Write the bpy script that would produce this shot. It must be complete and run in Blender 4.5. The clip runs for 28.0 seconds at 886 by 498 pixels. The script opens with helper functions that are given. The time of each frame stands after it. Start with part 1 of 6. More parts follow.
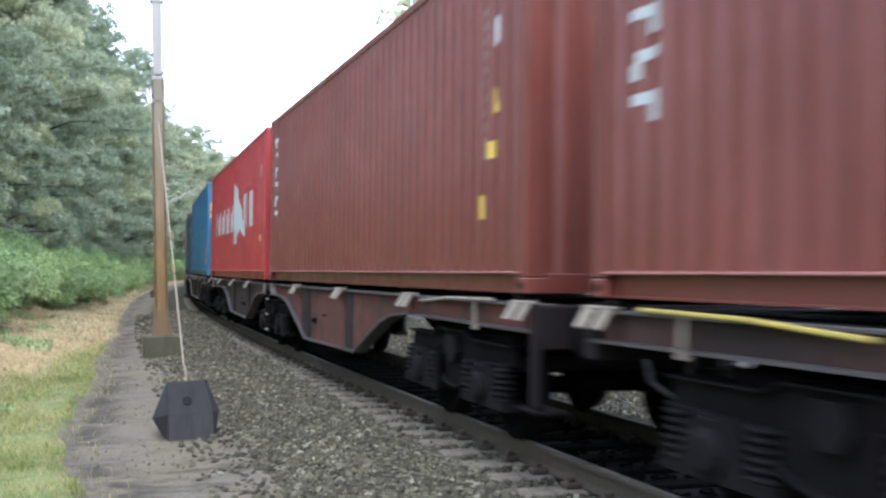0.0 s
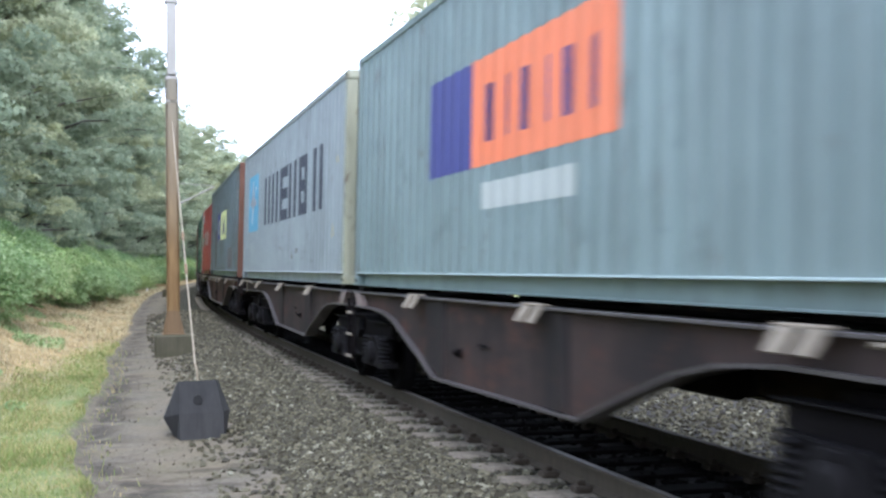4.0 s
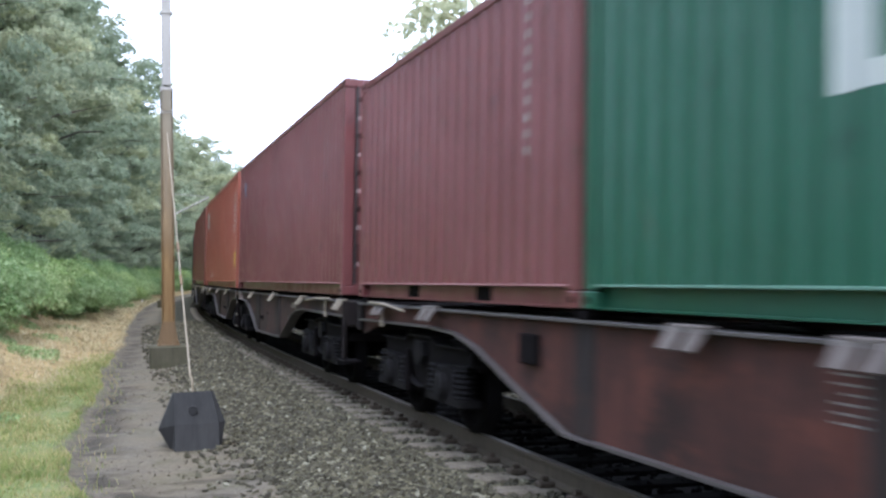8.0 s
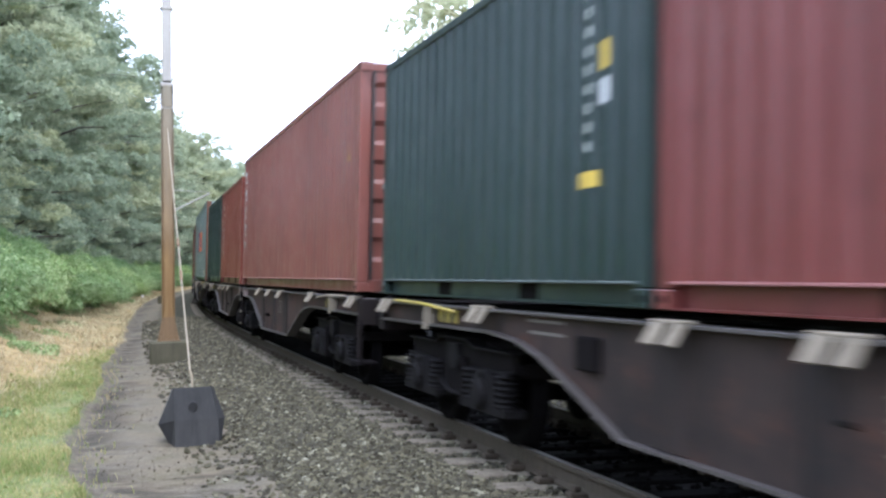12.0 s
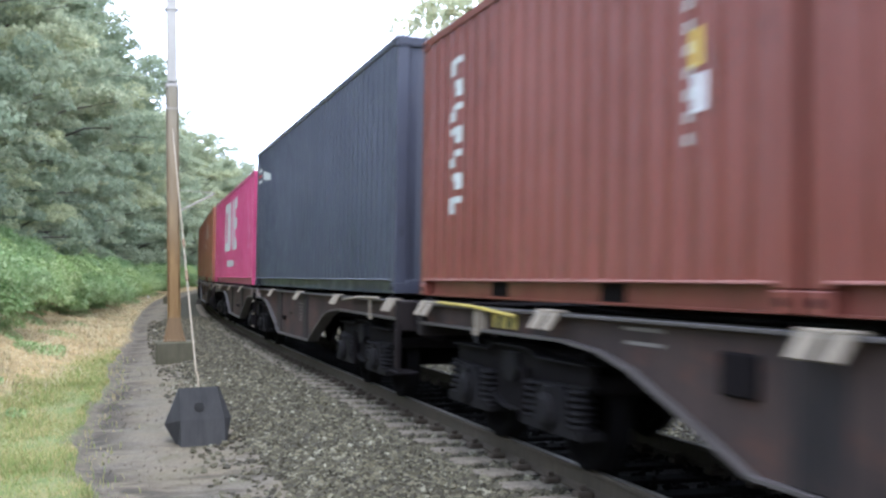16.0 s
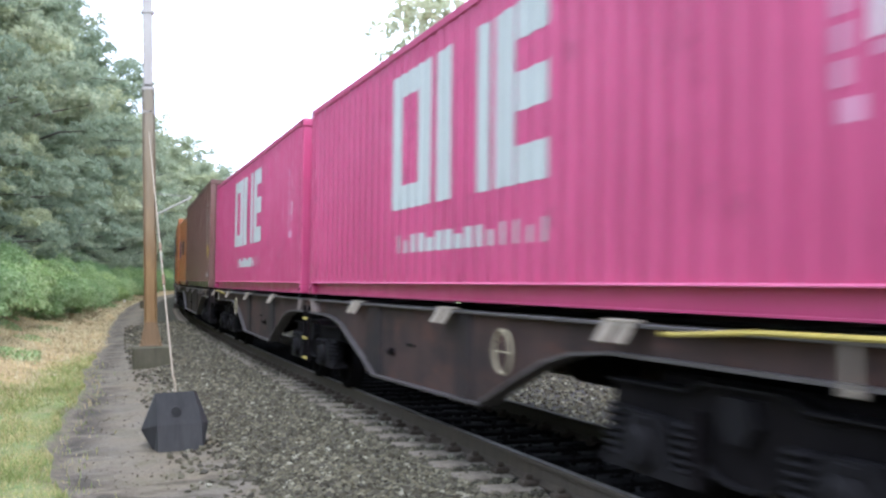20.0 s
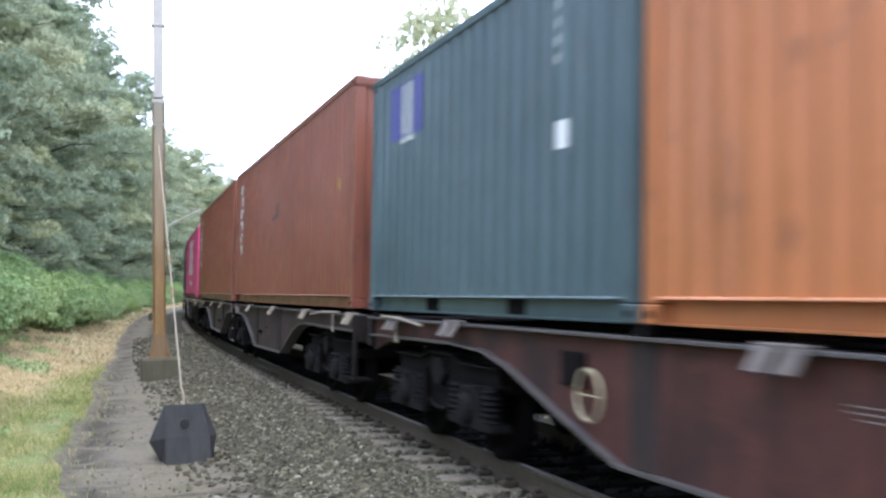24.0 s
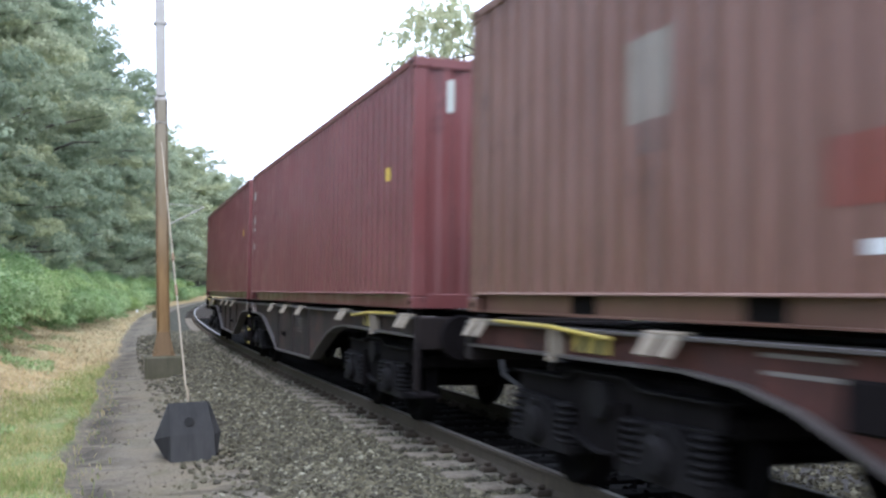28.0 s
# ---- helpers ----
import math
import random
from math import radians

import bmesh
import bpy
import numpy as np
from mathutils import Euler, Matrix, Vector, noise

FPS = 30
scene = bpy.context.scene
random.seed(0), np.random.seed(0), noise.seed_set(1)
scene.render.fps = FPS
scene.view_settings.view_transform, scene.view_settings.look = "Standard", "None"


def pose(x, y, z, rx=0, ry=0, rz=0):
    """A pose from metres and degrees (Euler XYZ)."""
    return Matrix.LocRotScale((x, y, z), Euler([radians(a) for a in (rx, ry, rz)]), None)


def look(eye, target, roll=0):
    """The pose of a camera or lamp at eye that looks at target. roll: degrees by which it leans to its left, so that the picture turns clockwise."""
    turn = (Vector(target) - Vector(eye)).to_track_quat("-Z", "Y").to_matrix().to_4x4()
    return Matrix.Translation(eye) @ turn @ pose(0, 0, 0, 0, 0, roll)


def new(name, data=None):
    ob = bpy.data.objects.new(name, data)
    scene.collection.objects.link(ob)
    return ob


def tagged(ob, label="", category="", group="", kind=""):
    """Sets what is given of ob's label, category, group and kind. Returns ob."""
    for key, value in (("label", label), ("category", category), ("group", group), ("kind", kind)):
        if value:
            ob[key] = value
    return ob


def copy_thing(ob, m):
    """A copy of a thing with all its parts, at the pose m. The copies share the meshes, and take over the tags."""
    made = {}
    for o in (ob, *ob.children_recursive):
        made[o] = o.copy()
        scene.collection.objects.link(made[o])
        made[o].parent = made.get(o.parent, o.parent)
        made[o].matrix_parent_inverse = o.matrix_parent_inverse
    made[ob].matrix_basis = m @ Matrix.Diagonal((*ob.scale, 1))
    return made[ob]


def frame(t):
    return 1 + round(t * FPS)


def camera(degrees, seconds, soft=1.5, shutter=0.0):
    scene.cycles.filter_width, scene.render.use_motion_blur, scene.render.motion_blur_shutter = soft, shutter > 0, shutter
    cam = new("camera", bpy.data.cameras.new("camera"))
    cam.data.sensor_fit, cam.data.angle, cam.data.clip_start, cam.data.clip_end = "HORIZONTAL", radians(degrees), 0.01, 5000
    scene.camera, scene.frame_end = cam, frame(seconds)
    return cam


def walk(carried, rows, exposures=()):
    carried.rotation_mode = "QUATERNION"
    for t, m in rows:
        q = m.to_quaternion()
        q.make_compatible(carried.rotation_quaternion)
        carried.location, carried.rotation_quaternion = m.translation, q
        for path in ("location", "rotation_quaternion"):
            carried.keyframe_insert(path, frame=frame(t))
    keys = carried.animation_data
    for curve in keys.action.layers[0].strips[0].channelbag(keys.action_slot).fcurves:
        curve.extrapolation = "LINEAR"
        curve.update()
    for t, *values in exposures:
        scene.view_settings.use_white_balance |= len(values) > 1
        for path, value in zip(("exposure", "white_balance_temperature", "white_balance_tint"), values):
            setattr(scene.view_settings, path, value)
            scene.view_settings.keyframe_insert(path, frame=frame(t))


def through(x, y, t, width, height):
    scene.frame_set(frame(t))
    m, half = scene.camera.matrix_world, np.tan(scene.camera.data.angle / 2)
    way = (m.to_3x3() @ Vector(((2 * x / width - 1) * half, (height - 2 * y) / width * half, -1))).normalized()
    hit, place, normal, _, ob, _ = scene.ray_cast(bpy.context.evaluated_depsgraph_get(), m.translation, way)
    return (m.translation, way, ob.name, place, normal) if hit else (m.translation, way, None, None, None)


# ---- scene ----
# ---- camera and its way: held in the hand beside the line ----
PATH = [
    (0, 0.0027, -0.0002, 1.5849, -0.432, 0.463, -2.062), (0.5, 0.0043, -0.0003, 1.5825, -0.419, 0.371, -2.047),
    (1, 0.0020, -0.0002, 1.5827, -0.257, 0.664, -1.648), (1.5, 0.0041, 0.0005, 1.5868, -0.391, 1.041, -1.764),
    (2, 0.0038, -0.0003, 1.5846, -0.117, 0.915, -1.554), (2.5, -0.0002, 0.0004, 1.5857, 0.098, 0.797, -1.512),
    (4.5, 0.0016, 0.0003, 1.5880, 0.192, 0.568, -1.569), (5, -0.0034, 0.0005, 1.5886, 0.053, 0.680, -1.512),
    (5.5, -0.0055, 0.0003, 1.5864, 0.014, 0.923, -1.364), (6, -0.0000, 0.0004, 1.5889, 0.026, 0.729, -1.753),
    (6.5, -0.0014, 0.0004, 1.5868, 0.007, 0.525, -1.829), (7, 0.0088, 0.0001, 1.5872, -0.111, 0.657, -1.842),
    (7.5, -0.0013, 0.0003, 1.5893, -0.246, 1.111, -1.677), (8, 0.0013, -0.0000, 1.5871, -0.080, 1.117, -1.750),
    (8.5, 0.0007, 0.0001, 1.5828, 0.182, 0.769, -1.760), (9, -0.0002, -0.0003, 1.5849, 0.093, 0.746, -1.735),
    (9.5, 0.0085, 0.0005, 1.5899, 0.089, 0.932, -1.857), (10, 0.0001, 0.0004, 1.5814, 0.115, 1.089, -1.869),
    (10.5, 0.0007, -0.0001, 1.5842, 0.109, 1.006, -1.678), (11, -0.0009, -0.0003, 1.5824, -0.002, 1.018, -1.808),
    (11.5, -0.0007, -0.0001, 1.5831, -0.040, 1.045, -1.543), (12, 0.0076, 0.0000, 1.5849, -0.047, 0.922, -1.625),
    (12.5, 0.0034, 0.0001, 1.5794, -0.017, 0.615, -1.691), (14.5, -0.0015, 0.0003, 1.5831, -0.006, 0.783, -1.687),
    (15, -0.0050, 0.0007, 1.5915, 0.300, 0.677, -1.969), (15.5, 0.0057, 0.0003, 1.5831, 0.309, 0.917, -1.734),
    (16, 0.0003, -0.0001, 1.5807, 0.213, 0.925, -1.758), (16.5, 0.0051, -0.0000, 1.5853, 0.004, 0.976, -1.955),
    (17, -0.0031, -0.0001, 1.5843, -0.052, 0.824, -2.005), (17.5, 0.0010, 0.0002, 1.5879, -0.007, 1.003, -1.769),
    (18, 0.0008, 0.0001, 1.5838, 0.129, 1.074, -1.824), (18.5, 0.0010, 0.0001, 1.5880, -0.049, 0.957, -1.758),
    (19, 0.0046, -0.0008, 1.5728, -0.479, 0.869, -1.920), (19.5, 0.0126, -0.0005, 1.5790, -0.973, 0.830, -1.681),
    (20, 0.0048, 0.0000, 1.5828, -0.964, 1.059, -1.933), (20.5, 0.0042, -0.0002, 1.5819, -0.790, 1.200, -1.825),
    (21, 0.0031, -0.0005, 1.5818, -0.704, 1.367, -1.923), (21.5, 0.0062, -0.0007, 1.5758, -0.723, 1.370, -2.082),
    (23.5, -0.0056, -0.0000, 1.5833, -0.713, 1.316, -2.179), (24, -0.0017, 0.0001, 1.5826, -0.542, 1.782, -1.766),
    (24.5, 0.0027, -0.0000, 1.5855, -0.402, 1.536, -1.817), (25, -0.0045, -0.0000, 1.5851, -0.284, 1.668, -2.038),
    (25.5, -0.0077, -0.0000, 1.5837, -0.297, 1.868, -2.082), (26, -0.0069, 0.0002, 1.5864, -0.232, 1.985, -1.984),
    (26.5, -0.0064, -0.0003, 1.5882, -0.176, 2.044, -1.863), (27, -0.0049, 0.0000, 1.5850, -0.248, 1.844, -2.077),
    (27.5, 0.0030, 0.0001, 1.5843, -0.145, 1.767, -2.027), (28, -0.0052, 0.0004, 1.5875, -0.371, 1.591, -2.004),
]
cam = camera(45.27, 28.0, soft=2.5, shutter=0.4)
walk(cam, [(t, pose(x, y, z, 90 + pitch, 0, yaw) @ pose(0, 0, 0, 0, 0, roll)) for t, x, y, z, yaw, pitch, roll in PATH],
     exposures=[(t, stops + 0.31, 6060, 11) for t, stops in ((0, 0.98), (1, 1.05), (2, 1.15), (5, 0.9), (6, 0.82), (8, 0.79), (11, 1.0), (15, 1.08), (18, 1.08), (19, 0.98), (21, 1.0), (24, 1.0), (26, 0.9), (27, 0.81), (28, 0.78))])

# ---- sky and sun: bright overcast ----
SUN_UP, SUN_ROUND = 56, 165
world = bpy.data.worlds.new("sky")
scene.world = world
world.use_nodes = True
wn, wl = world.node_tree.nodes, world.node_tree.links
sky = wn.new("ShaderNodeTexSky")
sky.sky_type, sky.sun_disc = "NISHITA", False
sky.sun_elevation, sky.sun_rotation = radians(SUN_UP), radians(SUN_ROUND)
sky.air_density, sky.dust_density, sky.ozone_density = 1.0, 4.0, 1.0
cloud = wn.new("ShaderNodeMix")
cloud.data_type = "RGBA"
cloud.inputs["Factor"].default_value = 0.8
cloud.inputs[7].default_value = (10.3, 11.5, 14.4, 1)
wl.new(sky.outputs["Color"], cloud.inputs[6])
wl.new(cloud.outputs[2], wn["Background"].inputs["Color"])
wn["Background"].inputs["Strength"].default_value = 0.13
sun = new("sun", bpy.data.lights.new("sun", "SUN"))
sun.data.energy, sun.data.angle, sun.data.color = 1.1, radians(30), (1.0, 0.97, 0.94)
sun.matrix_world = look((0, 0, 60), (40 * math.sin(radians(SUN_ROUND + 180)), 40 * math.cos(radians(SUN_ROUND + 180)), 60 - 40 * math.tan(radians(SUN_UP))))

# ---- the line: a long curve to the right ----
LEAN = radians(18.974)
OFF, RADIUS = 4.339, 632.7
CANT = 2.77
NORMAL = Vector((math.cos(LEAN), math.sin(LEAN)))
ALONG = Vector((-math.sin(LEAN), math.cos(LEAN)))


def place(s, q, z=0.0):
    """The point s metres along the line, q metres to its left."""
    a = s / RADIUS
    c = NORMAL * (OFF + RADIUS - (RADIUS + q) * math.cos(a)) + ALONG * ((RADIUS + q) * math.sin(a))
    return Vector((c.x, c.y, z))


def along(s, q=0.0, z=0.0, turn=0.0):
    """The pose at that point, its x axis pointing along the line."""
    p = place(s, q, z)
    return pose(p.x, p.y, p.z, 0, 0, 90 + math.degrees(LEAN) - math.degrees(s / RADIUS) + turn)


def canted(s, q=0.0, z=-0.0355, turn=0.0):
    """The same, leaning with the track; z of the near rail's head is 0."""
    return along(s, q, z) @ pose(0, 0, 0, CANT, 0, 0) @ pose(0, 0, 0, 0, 0, turn)


def between(x, pts):
    """Straight-line reading of a row of pairs."""
    if x <= pts[0][0]:
        return pts[0][1]
    for (a, va), (b, vb) in zip(pts, pts[1:]):
        if x <= b:
            return va + (vb - va) * (x - a) / (b - a)
    return pts[-1][1]


PROFILE = ((-600, -6), (-60, -1.5), (-12, -0.75), (-8.2, -0.65), (-7.2, -0.55), (-6.0, -0.42), (-5.3, -0.40), (-2.0, -0.335), (0.9, -0.205), (1.35, -0.194), (2.2, -0.205), (2.5, -0.22), (3.05, -0.275), (4.28, -0.29),
           (4.4, -0.2), (5.2, -0.15), (6.4, 0.2), (8.0, 1.1), (11, 2.4), (20, 4.6), (60, 8.0), (1600, 14))


def verge_edge(s):
    """Where the path meets the verge."""
    e = between(s, ((5, 4.32), (9, 4.4), (13, 4.6), (15, 4.5), (17, 4.27), (22, 4.28), (27, 4.05), (31, 3.9), (50, 3.95), (70, 4.15), (90, 4.34)))
    return e + 0.07 * math.sin(s * 1.9) * math.sin(s * 0.73 + 1)


def green_edge(s):
    """Where the green strip of the verge gives way to straw."""
    return between(s, ((5, 6.4), (12, 6.0), (16.6, 5.5), (20, 5.05), (24, 4.5), (28, 3.7), (32, 2.6)))


def ground_z(q, s=None):
    """Height of the ground by its distance from the line."""
    if s is not None and 3.2 < q < 6.4:
        q += (4.34 - verge_edge(s)) * min(1, (q - 3.2) / 0.65, (6.4 - q) / 1.0)
    return between(q, PROFILE)


# ---- materials ----
def mat(name, colour, rough=0.7, metal=0.0, spec=0.5):
    m = bpy.data.materials.new(name)
    m.use_nodes = True
    b = m.node_tree.nodes["Principled BSDF"]
    b.inputs["Base Color"].default_value = (*colour, 1)
    b.inputs["Roughness"].default_value, b.inputs["Metallic"].default_value = rough, metal
    b.inputs["Specular IOR Level"].default_value = spec
    return m


def node(m, kind, **values):
    n = m.node_tree.nodes.new("ShaderNode" + kind)
    for k, v in values.items():
        n.inputs[k].default_value = v
    return n


def link(m, a, b):
    m.node_tree.links.new(a, b)


def coords(m, scale, kind="Object"):
    c, mp = node(m, "TexCoord"), node(m, "Mapping")
    mp.inputs["Scale"].default_value = scale
    link(m, c.outputs[kind], mp.inputs["Vector"])
    return mp.outputs["Vector"]


def shifted(m, vec):
    """The same coordinates moved by a chance amount for each object."""
    info, add = node(m, "ObjectInfo"), m.node_tree.nodes.new("ShaderNodeVectorMath")
    mul = node(m, "Math")
    mul.operation = "MULTIPLY"
    mul.inputs[1].default_value = 60.0
    link(m, info.outputs["Random"], mul.inputs[0])
    link(m, vec, add.inputs[0])
    link(m, mul.outputs[0], add.inputs[1])
    return add.outputs[0]


def ramp(m, fac, stops):
    r = m.node_tree.nodes.new("ShaderNodeValToRGB")
    while len(r.color_ramp.elements) < len(stops):
        r.color_ramp.elements.new(0.5)
    for e, (p, c) in zip(r.color_ramp.elements, stops):
        e.position, e.color = p, (*c, 1) if len(c) == 3 else c
    link(m, fac, r.inputs["Fac"])
    return r.outputs["Color"]


def blend(m, fac, a, b, mode="MIX"):
    n = m.node_tree.nodes.new("ShaderNodeMix")
    n.data_type, n.blend_type = "RGBA", mode
    for v, i in ((fac, n.inputs["Factor"]), (a, n.inputs[6]), (b, n.inputs[7])):
        if isinstance(v, (int, float)):
            i.default_value = v
        elif isinstance(v, tuple):
            i.default_value = (*v, 1)
        else:
            link(m, v, i)
    return n.outputs[2]


def noise_of(m, vec, scale, detail=4.0, rough=0.6):
    n = node(m, "TexNoise", Scale=scale, Detail=detail, Roughness=rough)
    link(m, vec, n.inputs["Vector"])
    return n.outputs["Fac"]


def bump(m, height, strength=0.3, distance=0.01):
    b = node(m, "Bump", Strength=strength, Distance=distance)
    link(m, height, b.inputs["Height"])
    link(m, b.outputs["Normal"], m.node_tree.nodes["Principled BSDF"].inputs["Normal"])


def base(m, colour):
    link(m, colour, m.node_tree.nodes["Principled BSDF"].inputs["Base Color"])


BW = ((0.0, (0, 0, 0)), (1.0, (1, 1, 1)))


def dark(c, k):
    return tuple(v * k for v in c)


PAINTS = {}


def paint(name, c, rust=0.15, fade=0.25, grime=0.35, rough=0.38):
    """Weathered container paint: faded patches, vertical streaks, rust spots."""
    grey = sum(c) / 3
    c = tuple(0.82 * (0.95 * x + 0.05 * grey) for x in c)
    m = mat(name, c, rough, 0, 0.45)
    PAINTS[name] = c
    v = shifted(m, coords(m, (1, 1, 1)))
    big = ramp(m, noise_of(m, v, 0.55, 3), ((0.3, (0, 0, 0)), (0.75, (1, 1, 1))))
    pale = tuple(min(1, x * 1.25 + 0.035) for x in c)
    col = blend(m, big, dark(c, 0.86), blend(m, fade, c, pale))
    streak = ramp(m, noise_of(m, shifted(m, coords(m, (5, 5, 0.28))), 1.6, 5, 0.7), ((0.46, (0, 0, 0)), (0.74, (1, 1, 1))))
    col = blend(m, blend(m, grime, (0, 0, 0), streak), col, blend(m, 0.6, dark(c, 0.5), (0.06, 0.05, 0.045)))
    spots = ramp(m, noise_of(m, shifted(m, coords(m, (1.3, 1.3, 0.7))), 2.2, 8, 0.75), ((0.62 - 0.16 * rust, (0, 0, 0)), (0.7 - 0.12 * rust, (1, 1, 1))))
    col = blend(m, blend(m, min(0.8, 0.25 + rust * 1.6), (0, 0, 0), spots), col, (0.07, 0.035, 0.024))
    scuff = ramp(m, noise_of(m, shifted(m, coords(m, (2.2, 2.2, 1.1))), 1.9, 6, 0.7), ((0.6, (0, 0, 0)), (0.67, (1, 1, 1))))
    col = blend(m, blend(m, 0.55, (0, 0, 0), scuff), col, dark(c, 0.35))
    base(m, col)
    link(m, ramp(m, noise_of(m, v, 3.0, 4), ((0.3, (rough - 0.1,) * 3), (0.8, (rough + 0.2,) * 3))), m.node_tree.nodes["Principled BSDF"].inputs["Roughness"])
    bump(m, noise_of(m, coords(m, (1, 1, 0.4)), 1.2, 2), 0.25, 0.02)
    return m


def wagon_paint(name, c, rust, soot_or_shade):
    """Worn wagon paint: rust blooms, sooty patches and run marks."""
    m = mat(name, c, 0.75, 0, 0.25)
    v = shifted(m, coords(m, (1, 1, 1)))
    col = blend(m, ramp(m, noise_of(m, v, 1.1, 6, 0.65), ((0.42, (0, 0, 0)), (0.62, (1, 1, 1)))), c, soot_or_shade)
    col = blend(m, ramp(m, noise_of(m, shifted(m, coords(m, (1.2, 1.2, 2.4))), 1.5, 7, 0.7), ((0.52, (0, 0, 0)), (0.66, (0.8, 0.8, 0.8)))), col, rust)
    run = ramp(m, noise_of(m, shifted(m, coords(m, (7, 7, 0.7))), 1.3, 5, 0.7), ((0.45, (0, 0, 0)), (0.7, (1, 1, 1))))
    col = blend(m, blend(m, 0.6, (0, 0, 0), run), col, dark(soot_or_shade, 0.7))
    base(m, blend(m, ramp(m, noise_of(m, v, 14, 6, 0.75), ((0.6, (0, 0, 0)), (0.72, (0.7, 0.7, 0.7)))), col, dark(rust, 1.3)))
    bump(m, noise_of(m, v, 25, 4), 0.25, 0.004)
    return m


def rough_metal(name, c, dirt=(0.05, 0.035, 0.028), amount=0.5, rough=0.6, metal=0.0, spec=0.5):
    m = mat(name, c, rough, metal, spec)
    v = coords(m, (1, 1, 1))
    f1 = ramp(m, noise_of(m, v, 1.3, 5, 0.7), ((0.35, (0, 0, 0)), (0.7, (1, 1, 1))))
    f2 = ramp(m, noise_of(m, coords(m, (8, 8, 0.8)), 1.5, 5, 0.7), ((0.4, (0, 0, 0)), (0.75, (1, 1, 1))))
    col = blend(m, blend(m, amount, (0, 0, 0), f1), c, dirt)
    base(m, blend(m, blend(m, amount, (0, 0, 0), f2), col, dark(c, 0.55)))
    bump(m, noise_of(m, v, 40, 4), 0.25, 0.004)
    return m


# ---- building helpers ----
class Geo:
    """Collects faces for one mesh."""

    def __init__(self):
        self.v, self.f = [], []

    def add(self, verts, faces):
        n = len(self.v)
        self.v += [tuple(p) for p in verts]
        self.f += [tuple(i + n for i in f) for f in faces]
        return self

    def box(self, x0, x1, y0, y1, z0, z1, c=0.0):
        """A box; c cuts its edges."""
        if c <= 0:
            p = [(x, y, z) for x in (x0, x1) for y in (y0, y1) for z in (z0, z1)]
            return self.add(p, [(0, 1, 3, 2), (4, 6, 7, 5), (0, 4, 5, 1), (2, 3, 7, 6), (0, 2, 6, 4), (1, 5, 7, 3)])
        lo, hi = (x0, y0, z0), (x1, y1, z1)
        idx, verts = {}, []
        for sx in (0, 1):
            for sy in (0, 1):
                for sz in (0, 1):
                    for axis in range(3):
                        p = []
                        for k, sgn in enumerate((sx, sy, sz)):
                            e = hi[k] if sgn else lo[k]
                            p.append(e if k == axis else e - c if sgn else e + c)
                        idx[(sx, sy, sz, axis)] = len(verts)
                        verts.append(p)
        faces = []
        for axis in range(3):
            o = [k for k in range(3) if k != axis]
            for sgn in (0, 1):
                ring = []
                for a, b in ((0, 0), (1, 0), (1, 1), (0, 1)):
                    key = [0, 0, 0]
                    key[axis], key[o[0]], key[o[1]] = sgn, a, b
                    ring.append(idx[(*key, axis)])
                faces.append(tuple(ring))
        for axis in range(3):
            o = [k for k in range(3) if k != axis]
            for a in (0, 1):
                for b in (0, 1):
                    k0, k1 = [0, 0, 0], [0, 0, 0]
                    k0[o[0]] = k1[o[0]] = a
                    k0[o[1]] = k1[o[1]] = b
                    k0[axis], k1[axis] = 0, 1
                    faces.append((idx[(*k0, o[0])], idx[(*k1, o[0])], idx[(*k1, o[1])], idx[(*k0, o[1])]))
        for sx in (0, 1):
            for sy in (0, 1):
                for sz in (0, 1):
                    faces.append(tuple(idx[(sx, sy, sz, a)] for a in range(3)))
        return self.add(verts, faces)

    def prism(self, ring, y0, y1):
        """A closed outline in x, z drawn out from y0 to y1."""
        n = len(ring)
        self.add([(x, y0, z) for x, z in ring] + [(x, y1, z) for x, z in ring],
                 [(i, (i + 1) % n, n + (i + 1) % n, n + i) for i in range(n)] + [tuple(range(n)), tuple(range(2 * n - 1, n - 1, -1))])
        return self

    def tube(self, pts, r, sides=8, r_end=None):
        """A round bar through points."""
        pts = [Vector(p) for p in pts]
        rings = []
        for i, p in enumerate(pts):
            d = (pts[min(i + 1, len(pts) - 1)] - pts[max(i - 1, 0)]).normalized()
            u = d.orthogonal().normalized() if not rings else (last - d * last.dot(d)).normalized()
            last = u
            w = d.cross(u)
            k = r if r_end is None else r + (r_end - r) * i / (len(pts) - 1)
            rings.append([p + (u * math.cos(a) + w * math.sin(a)) * k for a in (2 * math.pi * j / sides for j in range(sides))])
        n = len(self.v)
        self.v += [tuple(p) for ring in rings for p in ring]
        for i in range(len(rings) - 1):
            for j in range(sides):
                self.f.append((n + i * sides + j, n + i * sides + (j + 1) % sides, n + (i + 1) * sides + (j + 1) % sides, n + (i + 1) * sides + j))
        self.f.append(tuple(n + j for j in range(sides - 1, -1, -1)))
        self.f.append(tuple(n + (len(rings) - 1) * sides + j for j in range(sides)))
        return self

    def turned(self, outline, sides=20, axis="y", at=(0, 0, 0)):
        """Radius and height pairs turned about an axis."""
        verts = []
        for r, h in outline:
            for j in range(sides):
                a = 2 * math.pi * j / sides
                c, s = r * math.cos(a), r * math.sin(a)
                p = (c, h, s) if axis == "y" else (c, s, h) if axis == "z" else (h, c, s)
                verts.append((p[0] + at[0], p[1] + at[1], p[2] + at[2]))
        m = len(outline)
        faces = [(i * sides + j, i * sides + (j + 1) % sides, (i + 1) * sides + (j + 1) % sides, (i + 1) * sides + j) for i in range(m - 1) for j in range(sides)]
